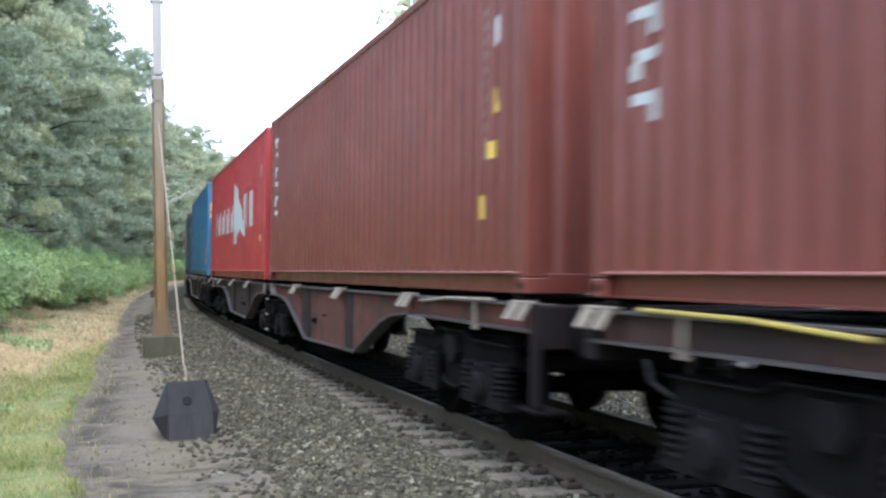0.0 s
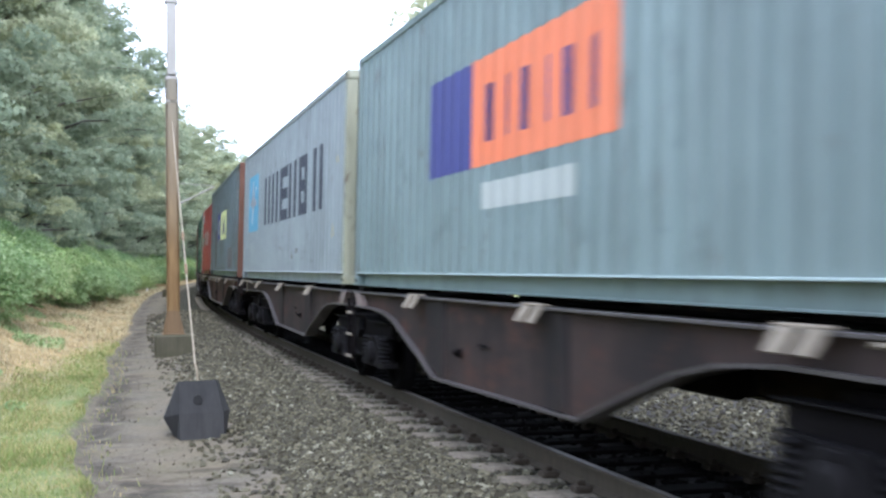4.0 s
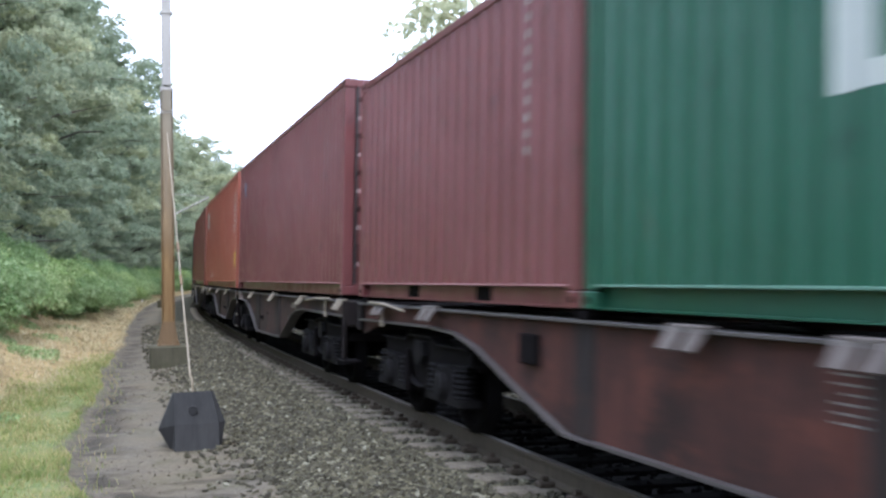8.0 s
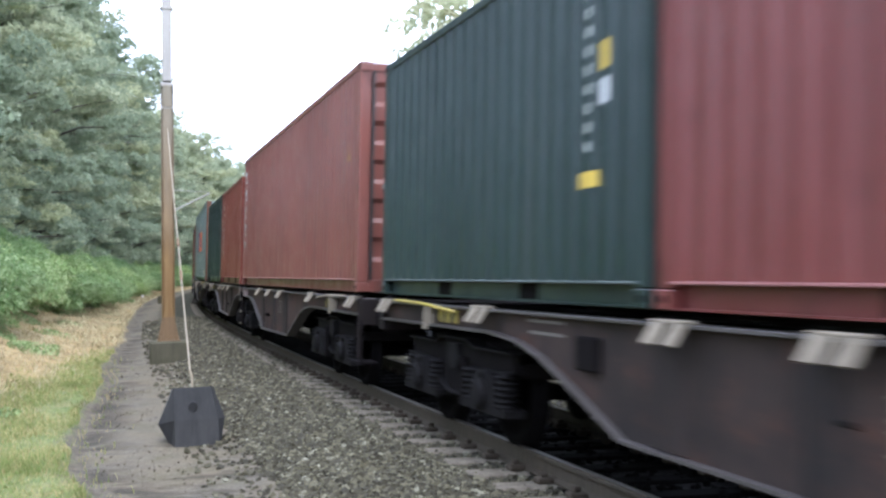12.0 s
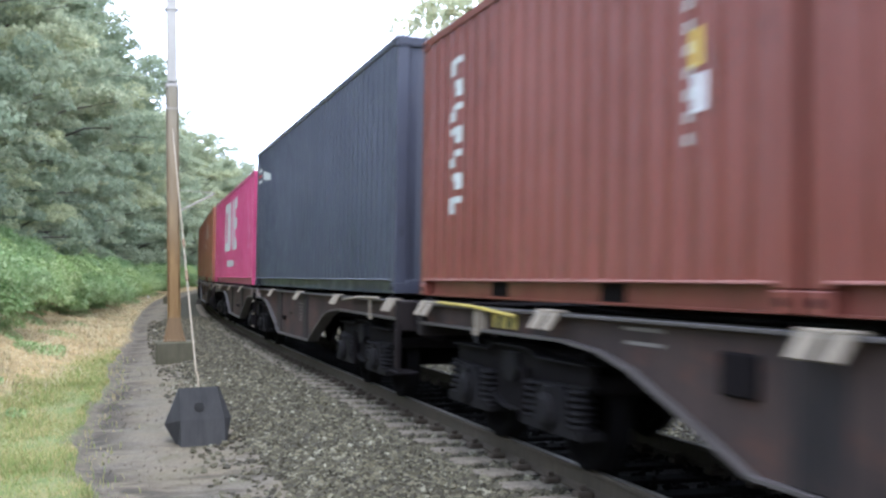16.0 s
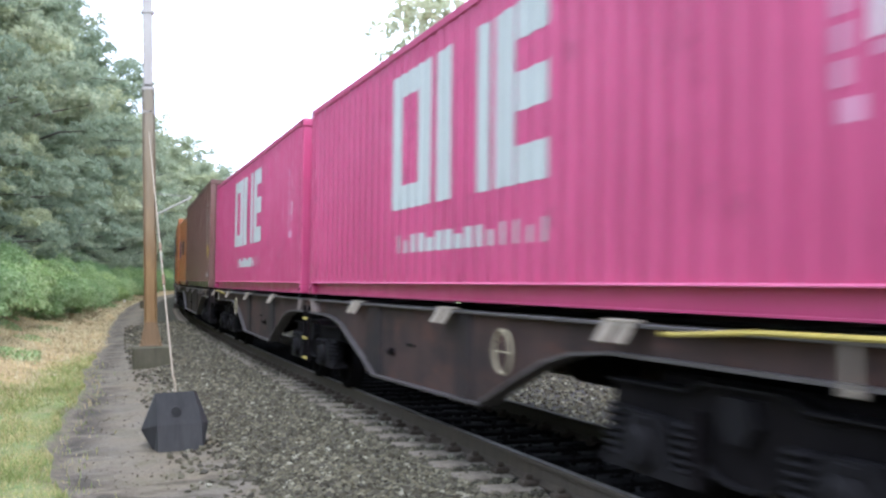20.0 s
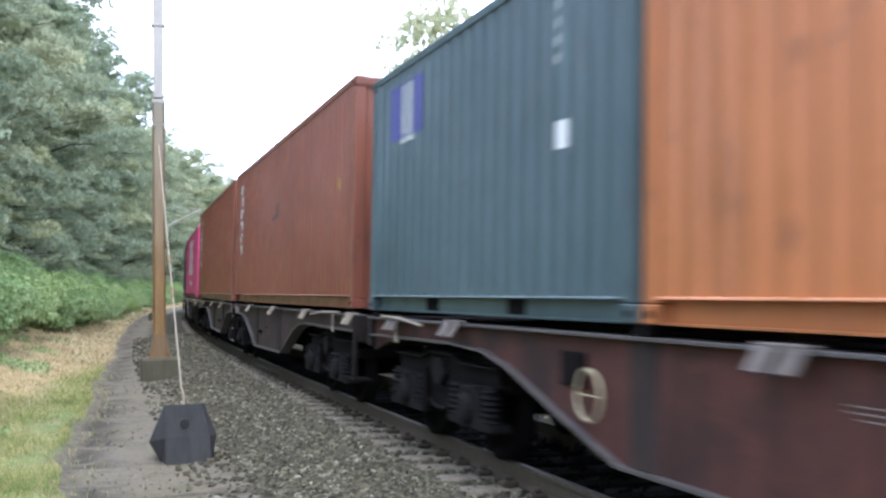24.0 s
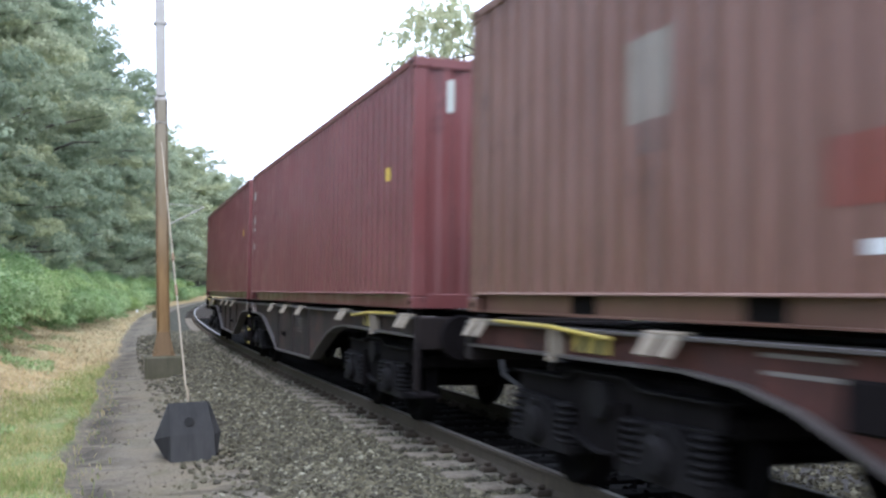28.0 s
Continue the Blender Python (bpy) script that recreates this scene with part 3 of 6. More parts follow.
def build_wood():
    rng = random.Random(31)
    label = "tall broad-leaved tree with dense grey-green foliage on the bank, unseen copies added to block light"
    kinds = [make_tree(40 + k, h, sp, int(n * 1.4), low, 0.125, label) for k, (h, sp, n, low) in enumerate(((20, 4.8, 24000, 0.02), (23, 5.2, 26000, 0.03), (15, 4.2, 19000, 0.02), (21, 5.6, 26000, 0.05)))]
    spots = []
    s = 33.0
    while s < 245:
        k = 0.78 if s < 48 else 0.92 if s < 66 else 1.0
        spots.append((s + rng.uniform(-1.2, 1.2), 10.8 + rng.uniform(-0.8, 1.2), rng.choice((0, 1, 3)), k * rng.uniform(0.93, 1.08)))
        spots.append((s + 2.5 + rng.uniform(-1, 1), 9.6 + rng.uniform(-0.4, 0.8), 2, rng.uniform(0.45, 0.75)))
        spots.append((s + 3 + rng.uniform(-2, 2), 16 + rng.uniform(-1.5, 2.0), rng.choice((0, 1, 3)), k * rng.uniform(0.9, 1.1)))
        if s < 120:
            spots.append((s + rng.uniform(-2, 2), 23 + rng.uniform(-2, 3), rng.choice((1, 3)), 1.05))
        s += 5.5 if s < 110 else 7.0
    # unseen trees on both sides, added out of view to block light
    for k in range(11):
        s = -62 + 8.5 * k
        spots.append((s + rng.uniform(-2, 2), 16.0 + rng.uniform(-1, 2.5), rng.choice((0, 1, 3)), rng.uniform(0.35, 0.45)))
        if s < 10:
            spots.append((s + rng.uniform(-2, 2), -13.5 + rng.uniform(-3, 1), rng.choice((0, 1, 3)), rng.uniform(0.7, 0.9)))
    used = set()
    for s, q, k, size in spots:
        m = along(s, q, ground_z(q) - 0.2, rng.uniform(0, 360)) @ Matrix.Scale(size, 4)
        if k not in used:
            used.add(k)
            kinds[k].matrix_basis = m
        else:
            m = m @ Matrix.Diagonal((1 / kinds[k].scale.x, 1 / kinds[k].scale.y, 1 / kinds[k].scale.z, 1))
            copy_thing(kinds[k], m)


build_wood()


def build_lone_tree():
    t = make_tree(77, 16.5, 5.4, 24000, 0.24, 0.115, "broad-leaved tree with loose open branches beyond the train", GLARE_LEAF)
    t["group"] = ""
    t.matrix_basis = along(26.0, -8.9, ground_z(-8.9) - 0.1, 40)


build_lone_tree()

# ---- track ----
RAIL = rough_metal("rail steel", (0.06, 0.051, 0.038), (0.08, 0.062, 0.044), 0.5, 0.85, 0, 0.2)
RUN = mat("rail head", (0.2, 0.185, 0.16), 0.45, 0.7)


def sleeper_material():
    """Dusty concrete; the train's shade is painted as near-black between the rails."""
    m = mat("sleeper concrete", (0.16, 0.14, 0.115), 0.95, 0, 0.03)
    v = coords(m, (1, 1, 1))
    dusty = ramp(m, noise_of(m, v, 9, 5, 0.7), ((0.3, (0.09, 0.078, 0.062)), (0.7, (0.2, 0.176, 0.142))))
    sep = node(m, "SeparateXYZ")
    link(m, v, sep.inputs[0])
    side = node(m, "Math")
    side.operation = "ABSOLUTE"
    link(m, sep.outputs["Y"], side.inputs[0])
    wob = node(m, "Math")
    wob.operation = "MULTIPLY_ADD"
    link(m, noise_of(m, v, 6, 4), wob.inputs[0])
    wob.inputs[1].default_value = 0.25
    link(m, side.outputs[0], wob.inputs[2])
    base(m, blend(m, ramp(m, wob.outputs[0], ((0.72, (0, 0, 0)), (0.86, (1, 1, 1)))), (0.0055, 0.005, 0.0048), dusty))
    return m


CONCRETE = sleeper_material()
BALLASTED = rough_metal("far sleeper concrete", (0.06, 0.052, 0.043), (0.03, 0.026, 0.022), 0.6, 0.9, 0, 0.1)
CLIP = rough_metal("clip iron", (0.052, 0.043, 0.033), (0.075, 0.056, 0.04), 0.5, 0.85, 0, 0.2)
RAIL_OUT = ((-0.075, -0.172), (0.075, -0.172), (0.075, -0.16), (0.012, -0.14), (0.009, -0.045), (0.035, -0.034), (0.036, -0.008), (0.028, 0.0), (-0.028, 0.0), (-0.036, -0.008), (-0.035, -0.034), (-0.009, -0.045), (-0.012, -0.14), (-0.075, -0.16))


def sweep(outline, q0, z0, ss):
    g = Geo()
    n = len(outline)
    g.v = [tuple(place(s, q0 + a, z0 + b)) for s in ss for a, b in outline]
    g.f = [(i * n + j, i * n + (j + 1) % n, (i + 1) * n + (j + 1) % n, (i + 1) * n + j) for i in range(len(ss) - 1) for j in range(n)]
    return g


RAIL_S = [-440 + 10 * k for k in range(43)] + [-14 + 1.0 * k for k in range(100)] + [90 + 8 * k for k in range(48)]


def build_track(q_mid, label, near, z_near=0.0):
    def zr(side):
        return z_near - (0.0 if side > 0 else 0.073)

    t = thing("railway_track", label, "railway track", kind="structure")
    for side in (-1, 1):
        r = part("rail", sweep(RAIL_OUT, q_mid + side * 0.7535, zr(side), RAIL_S), RAIL, t, "rusty steel rail")
        if side > 0:
            part("rail_head", sweep(((-0.024, 0.0012), (0.024, 0.0012), (0.024, 0.003), (-0.024, 0.003)), q_mid + side * 0.7535, zr(side), RAIL_S), RUN, r, "polished running surface")
    sl = Geo().box(-0.13, 0.13, -1.3, 1.3, -0.36, -0.18, 0.02).mesh("sleeper")
    cl = Geo().box(-0.06, 0.06, -0.07, 0.07, -0.18, -0.13, 0.012).box(-0.025, 0.025, -0.03, 0.03, -0.13, -0.09, 0.008).mesh("rail_clip")
    rest = Geo()
    s = -60.0
    while s < 150:
        m = canted(s, q_mid, z_near - 0.0355)
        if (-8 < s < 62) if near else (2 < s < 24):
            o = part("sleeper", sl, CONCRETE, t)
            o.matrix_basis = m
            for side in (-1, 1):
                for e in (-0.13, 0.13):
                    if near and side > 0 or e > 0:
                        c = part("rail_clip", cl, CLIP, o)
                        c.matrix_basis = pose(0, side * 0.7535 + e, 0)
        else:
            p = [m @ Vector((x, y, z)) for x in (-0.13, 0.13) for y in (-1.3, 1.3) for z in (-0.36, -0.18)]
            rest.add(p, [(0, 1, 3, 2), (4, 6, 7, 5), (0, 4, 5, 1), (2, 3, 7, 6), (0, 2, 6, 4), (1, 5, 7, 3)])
        s += 0.6
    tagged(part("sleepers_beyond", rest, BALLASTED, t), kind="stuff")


# ---- catenary mast, its stay and anchor block ----
MAST = rough_metal("mast steel", (0.17, 0.112, 0.06), (0.11, 0.066, 0.034), 0.55, 0.75, 0, 0.3)
GALV = rough_metal("galvanised steel", (0.36, 0.345, 0.32), (0.26, 0.235, 0.2), 0.4, 0.6, 0.2)


def column_material():
    """Grey-beige painted steel, rusty brown towards the foot."""
    m = mat("mast column", (0.26, 0.23, 0.2), 0.7, 0, 0.3)
    v = coords(m, (1, 1, 1))
    pale = ramp(m, noise_of(m, coords(m, (6, 6, 0.7)), 1.2, 5), ((0.3, (0.25, 0.235, 0.19)), (0.7, (0.17, 0.153, 0.116))))
    brown = ramp(m, noise_of(m, coords(m, (6, 6, 0.9)), 1.4, 5), ((0.3, (0.23, 0.145, 0.062)), (0.7, (0.15, 0.085, 0.034))))
    sep = node(m, "SeparateXYZ")
    link(m, v, sep.inputs[0])
    wob = node(m, "Math")
    wob.operation = "MULTIPLY_ADD"
    link(m, noise_of(m, coords(m, (5, 5, 0.6)), 1.0, 5), wob.inputs[0])
    wob.inputs[1].default_value = 2.5
    link(m, sep.outputs["Z"], wob.inputs[2])
    r = node(m, "MapRange")
    link(m, wob.outputs[0], r.inputs["Value"])
    r.inputs["From Min"].default_value, r.inputs["From Max"].default_value = 3.2, 7.5
    base(m, blend(m, r.outputs["Result"], brown, pale))
    bump(m, noise_of(m, v, 30, 4), 0.2, 0.004)
    return m


COLUMN = column_material()
FOOTING = rough_metal("footing concrete", (0.1, 0.093, 0.066), (0.05, 0.052, 0.03), 0.75, 0.95, 0, 0.1)
ANCHOR = rough_metal("tarred concrete", (0.034, 0.0345, 0.036), (0.06, 0.059, 0.058), 0.6, 0.85, 0, 0.25)
WIRE = mat("stay wire", (0.27, 0.225, 0.16), 0.7, 0.1)


MAST_LEAN = 1.0


def rolled(x, y, flange, web, z0, z1):
    """A rolled I section standing upright."""
    i = y - flange
    ring = [(-x, -y), (x, -y), (x, -i), (web, -i), (web, i), (x, i), (x, y), (-x, y), (-x, i), (-web, i), (-web, -i), (-x, -i)]
    n = len(ring)
    return Geo().add([(a, b, z0) for a, b in ring] + [(a, b, z1) for a, b in ring],
                     [(k, (k + 1) % n, n + (k + 1) % n, n + k) for k in range(n)] + [tuple(range(n)), tuple(range(2 * n - 1, n - 1, -1))])


def build_mast(s, q, name_label, stay, arm=False):
    t = thing("catenary_mast", name_label, "mast", "catenary masts")
    gz = ground_z(q)
    part("footing", Geo().box(-0.36, 0.36, -0.38, 0.38, -0.5, 0.46, 0.035), FOOTING, t, "weathered concrete footing")
    part("base_plate", Geo().box(-0.27, 0.27, -0.23, 0.23, 0.46, 0.485, 0.004), MAST, t)
    for sx in (-1, 1):
        for sy in (-1, 1):
            part("gusset", Geo().prism([(sx * 0.04, 0.485), (sx * 0.19, 0.485), (sx * 0.04, 0.85)], sy * 0.1 - 0.006, sy * 0.1 + 0.006), MAST, t)
            part("anchor_bolt", Geo().turned([(0.018, 0.485), (0.018, 0.53), (0.03, 0.53), (0.03, 0.555), (0.012, 0.56)], 8, "z", (sx * 0.23, sy * 0.18, 0)), MAST, t)
        part("flare_plate", Geo().add([(sx * 0.12, -0.21, 0.485), (sx * 0.12, 0.21, 0.485), (sx * 0.1, 0.12, 0.95), (sx * 0.1, -0.12, 0.95), (sx * 0.105, -0.21, 0.485), (sx * 0.105, 0.21, 0.485), (sx * 0.088, 0.12, 0.95), (sx * 0.088, -0.12, 0.95)],
                                      [(0, 1, 2, 3), (4, 7, 6, 5), (0, 4, 5, 1), (1, 5, 6, 2), (2, 6, 7, 3), (3, 7, 4, 0)]), MAST, t)
    lower = rolled(0.09, 0.13, 0.015, 0.012, 0.485, 5.85)
    part("lower_column", lower, COLUMN, t, "rust-stained steel column")
    part("cover_strip", Geo().box(-0.1, -0.092, -0.09, 0.09, 0.5, 5.8), COLUMN, t)
    part("collar", Geo().box(-0.095, 0.095, -0.133, 0.133, 5.78, 5.855, 0.008), GALV, t)
    up = rolled(0.08, 0.095, 0.01, 0.008, 5.856, 11.5)
    part("cover_strip", Geo().box(-0.085, -0.081, -0.08, 0.08, 5.9, 11.4), GALV, t)
    part("upper_column", up, GALV, t, "pale galvanised steel column")
    for z in (5.3, 7.4):
        part("clamp", Geo().box(-0.1, 0.1, -0.14, 0.135, z, z + 0.06, 0.008), GALV, t)
    if arm:
        y1 = -2.9
        part("cantilever_tube", Geo().tube([(0, -0.1, 5.65), (0, y1, 7.05)], 0.055), GALV, t)
        part("top_tube", Geo().tube([(0, -0.1, 7.3), (0, y1, 7.1)], 0.02), GALV, t)
        part("insulator", Geo().turned([(0.03, 0)] + [(r, 0.03 * k + d) for k in range(1, 9) for r, d in ((0.035, 0), (0.08, 0.012))] + [(0.03, 0.3)], 10, "z", (0, -0.2, 5.5)), GALV, t)
    t.matrix_basis = along(s, q, gz) @ pose(0, 0, 0, MAST_LEAN, 0, 0)
    return t


build_mast(22.8, 2.98, "rust-stained steel catenary mast on a square concrete footing", True)
build_mast(70.0, 3.0, "distant pale steel catenary mast with a sloping cantilever", False, True)


def build_anchor():
    t = thing("anchor_block", "dark tarred concrete anchor block with cut corners", "anchor block")
    g = Geo()
    h = 0.6
    front = [(-0.2, -0.32, -0.05), (0.27, -0.32, -0.05), (0.265, -0.28, 0.26), (0.2, -0.2, h), (-0.2, -0.2, h), (-0.2, -0.28, 0.26)]
    mid = [(-0.24, -0.1, -0.05), (0.29, -0.1, -0.05), (0.345, -0.06, 0.24), (0.225, 0.0, h - 0.02), (-0.215, 0.0, h - 0.02), (-0.375, -0.06, 0.2)]
    back = [(-0.24, 0.28, -0.05), (0.27, 0.28, -0.05), (0.33, 0.26, 0.24), (0.2, 0.18, h - 0.04), (-0.2, 0.18, h - 0.04), (-0.35, 0.26, 0.22)]
    g.add(front + mid + back, [(0, 1, 2, 5), (5, 2, 3, 4)] + [(i + o, (i + 1) % 6 + o, (i + 1) % 6 + 6 + o, i + 6 + o) for o in (0, 6) for i in range(6)] + [(12, 13, 14, 15, 16, 17)])
    part("body", g, ANCHOR, t)
    # dark disc: the shade in the eye's recess is only its colour
    part("lifting_eye", Geo().turned([(0.05, 0.0), (0.05, 0.05), (0.028, 0.05), (0.028, 0.01)], 14, "y", (0.0, -0.27, 0.4)), mat("eye hole shade", (0.015, 0.015, 0.016), 0.9), t, "lifting eye, its recess shade a dark disc")
    part("stay_shackle", Geo().tube([(0.0, 0.02, h - 0.05), (0.0, 0.03, h + 0.1), (-0.02, 0.05, h + 0.16)], 0.014, 7), WIRE, t)
    p = place(12.0, 3.27, ground_z(3.27))
    t.matrix_basis = pose(p.x, p.y, p.z + 0.02, 0, 0, 14)
    w = thing("stay_wire", "pale steel stay wire from mast to anchor block", "stay wire")
    a = t.matrix_basis @ Vector((-0.02, 0.05, h + 0.16))
    b = along(22.8, 2.98, ground_z(2.98)) @ pose(0, 0, 0, MAST_LEAN, 0, 0) @ Vector((-0.09, 0.0, 4.9))
    part("wire", Geo().tube([a.lerp(b, k / 6) for k in range(7)], 0.01, 6), WIRE, w)
    part("turnbuckle", Geo().tube([a.lerp(b, 0.24), a.lerp(b, 0.27)], 0.022, 7), MAST, w)
    part("insulator", Geo().tube([a.lerp(b, 0.36), a.lerp(b, 0.385)], 0.024, 8), MAST, w)


build_anchor()


def build_marker():
    t = thing("marker_post", "short white painted concrete marker post in dry grass", "marker post")
    part("post", Geo().box(-0.07, 0.07, -0.06, 0.06, -0.2, 0.75, 0.015), mat("marker white", (0.72, 0.72, 0.7), 0.7), t)
    part("cap", Geo().box(-0.08, 0.08, -0.07, 0.07, 0.75, 0.82, 0.02), mat("marker cap", (0.6, 0.6, 0.58), 0.7), t)
    p = place(82.0, 5.1, ground_z(5.1))
    t.matrix_basis = along(82.0, 5.1, p.z)


build_marker()


# ---- wagons ----
WAGON = wagon_paint("wagon brown", (0.0595, 0.0349, 0.0289), (0.0867, 0.039, 0.0263), (0.0255, 0.0183, 0.0166))
WAGON_RED = wagon_paint("wagon red oxide", (0.0733, 0.0282, 0.0224), (0.0986, 0.0346, 0.0246), (0.0254, 0.0148, 0.0127))
WAGON_WORN = wagon_paint("wagon worn red", (0.125, 0.049, 0.036), (0.16, 0.056, 0.038), (0.035, 0.026, 0.023))
WAGON_GREY = wagon_paint("wagon dark brown", (0.0467, 0.0315, 0.0272), (0.0782, 0.0365, 0.0263), (0.0204, 0.0158, 0.0149))
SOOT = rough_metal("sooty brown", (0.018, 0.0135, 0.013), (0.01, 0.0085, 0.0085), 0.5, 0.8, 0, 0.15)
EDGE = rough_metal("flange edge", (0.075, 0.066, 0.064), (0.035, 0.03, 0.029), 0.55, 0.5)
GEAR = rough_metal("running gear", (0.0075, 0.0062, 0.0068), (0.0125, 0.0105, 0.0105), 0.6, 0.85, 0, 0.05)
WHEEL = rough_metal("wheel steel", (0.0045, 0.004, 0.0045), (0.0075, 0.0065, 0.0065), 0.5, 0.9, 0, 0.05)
LATCH = rough_metal("latch grey-white", (0.3, 0.26, 0.205), (0.1, 0.08, 0.06), 0.7, 0.8, 0, 0.2)
YELLOW = rough_metal("safety yellow", (0.42, 0.33, 0.06), (0.22, 0.17, 0.07), 0.5, 0.6)
CREAM = rough_metal("cream rim", (0.36, 0.32, 0.21), (0.18, 0.14, 0.09), 0.5, 0.6)
STRIPE = mat("stripe black", (0.02, 0.02, 0.02), 0.7)
MARK = mat("marking white", (0.15, 0.135, 0.12), 0.8)
# darker paint of the bands holds recess shade as well as grime
BAND = wagon_paint("shaded grimy stiffener", (0.026, 0.019, 0.0175), (0.04, 0.024, 0.019), (0.016, 0.0135, 0.0135))
BOARD = rough_metal("dusty board", (0.115, 0.1, 0.075), (0.08, 0.066, 0.05), 0.5, 0.8)
DULL_LATCH = rough_metal("dusty latch grey", (0.165, 0.145, 0.135), (0.07, 0.055, 0.05), 0.65, 0.8, 0, 0.2)
BRACKET = rough_metal("dusty bracket", (0.2, 0.155, 0.135), (0.1, 0.07, 0.06), 0.6, 0.8)
SLOT_SHADE = mat("slot shade", (0.01, 0.009, 0.009), 0.95, 0, 0.05)
HOSE = mat("rubber", (0.02, 0.02, 0.02), 0.6)

DECK = 1.274


def spring_mesh():
    out = []
    for k in range(6):
        z = 0.05 * k
        out += [(0.06, z), (0.1, z + 0.012), (0.104, z + 0.022), (0.1, z + 0.032), (0.06, z + 0.044)]
    return Geo().turned(out, 14, "z").mesh("spring", True)


SPRING = spring_mesh()
AXLEBOX = Geo().prism([(-0.52, -0.16), (0.52, -0.16), (0.52, -0.1), (0.3, -0.08), (0.24, 0.12), (0.16, 0.2), (-0.16, 0.2), (-0.24, 0.12), (-0.3, -0.08), (-0.52, -0.1)], -0.1, 0.1).turned([(0.14, 0.09), (0.14, 0.14), (0.09, 0.17)], 14, "y").box(-0.05, 0.05, 0.1, 0.13, 0.13, 0.19, 0.01).mesh("axlebox")
SHOE = Geo().box(-0.05, 0.05, -0.07, 0.07, -0.18, 0.18, 0.02).mesh("brake_shoe")


def wheel_geo():
    g = Geo()
    for sy in (-1, 1):
        out = [(0.08, 0.62), (0.1, 0.66), (0.2, 0.70), (0.38, 0.71), (0.39, 0.68), (0.5, 0.683), (0.5, 0.705), (0.465, 0.72), (0.458, 0.815), (0.38, 0.82), (0.37, 0.77), (0.2, 0.74), (0.11, 0.86), (0.08, 0.88)]
        g.turned([(r, sy * h) for r, h in out], 28, "y")
        for k in range(5):
            a = k * 2 * math.pi / 5
            g.turned([(0.022, sy * 0.735), (0.022, sy * 0.77)], 6, "y", (0.29 * math.cos(a), 0, 0.29 * math.sin(a)))
    g.turned([(0.08, -1.02), (0.08, 1.02)], 12, "y")
    return g


WHEELSET = wheel_geo().mesh("wheelset", True)
# slightly lighter gear colour paints in highlights on flanges, springs and axleboxes
GEAR_HIGHLIGHT = rough_metal("gear highlight", (0.0075, 0.0068, 0.0076), (0.0135, 0.012, 0.012), 0.6, 0.75, 0, 0.12)


def belly(n=16):
    """Lower edge of the frame: a sagging curve between the axles."""
    return [(-0.66 + 1.32 * k / n, 0.64 - 0.26 * math.sin(math.pi * k / n) ** 0.8) for k in range(n + 1)]


FRAME_RING = [(-1.42, 0.68), (-1.42, 0.82), (-0.55, 0.82), (-0.35, 0.88), (0.35, 0.88), (0.55, 0.82), (1.42, 0.82), (1.42, 0.68)] + [(-x, z) for x, z in belly()][::1]


def ribbon(line, y0, y1, h):
    """A flat strip of thickness h that follows x, z points."""
    g = Geo()
    n = len(line)
    g.v = [(x, y, z + d) for x, z in line for y, d in ((y0, -h), (y1, -h), (y1, 0), (y0, 0))]
    for i in range(n - 1):
        for j in range(4):
            g.f.append((i * 4 + j, i * 4 + (j + 1) % 4, (i + 1) * 4 + (j + 1) % 4, (i + 1) * 4 + j))
    g.f += [(0, 1, 2, 3), ((n - 1) * 4 + 3, (n - 1) * 4 + 2, (n - 1) * 4 + 1, (n - 1) * 4)]
    return g


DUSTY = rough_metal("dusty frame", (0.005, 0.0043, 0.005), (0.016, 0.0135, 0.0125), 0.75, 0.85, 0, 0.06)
FRAME = Geo().prism(FRAME_RING, -0.025, 0.025).mesh("side_frame")
FRAME_LOW = ribbon([(-1.42, 0.68), (-0.7, 0.655)] + belly() + [(0.7, 0.655), (1.42, 0.68)], -0.08, 0.08, 0.02).mesh("lower_flange")
FRAME_TOP = ribbon([(-1.42, 0.835), (-0.55, 0.835), (-0.35, 0.895), (0.35, 0.895), (0.55, 0.835), (1.42, 0.835)], -0.08, 0.08, 0.015).mesh("upper_flange")
HANGER = Geo().box(-0.035, 0.035, -0.03, 0.03, 0.3, 0.74, 0.008).tube([(0, 0, 0.33), (0.5, 0, 0.36)], 0.02, 6).mesh("brake_hanger")
BOLSTER = Geo().box(-1.1, 1.1, -0.9, 0.9, 0.74, 0.9, 0.02).box(-0.2, 0.2, -1.0, 1.0, 0.6, 0.86, 0.03).mesh("bogie")
CENTRE_PIVOT = Geo().turned([(0.3, 0.86), (0.3, 0.93), (0.15, 0.95)], 16, "z").mesh("centre_pivot")
HEADSTOCK = Geo().box(-0.065, 0.065, -0.95, 0.95, 0.62, 0.74, 0.01).mesh("headstock")
BOLSTER_END = Geo().prism([(-0.12, 0.84), (-0.16, 0.7), (-0.07, 0.6), (0.07, 0.6), (0.16, 0.7), (0.12, 0.84)], -0.03, 0.05).mesh("bolster_end")
SPINNING = []


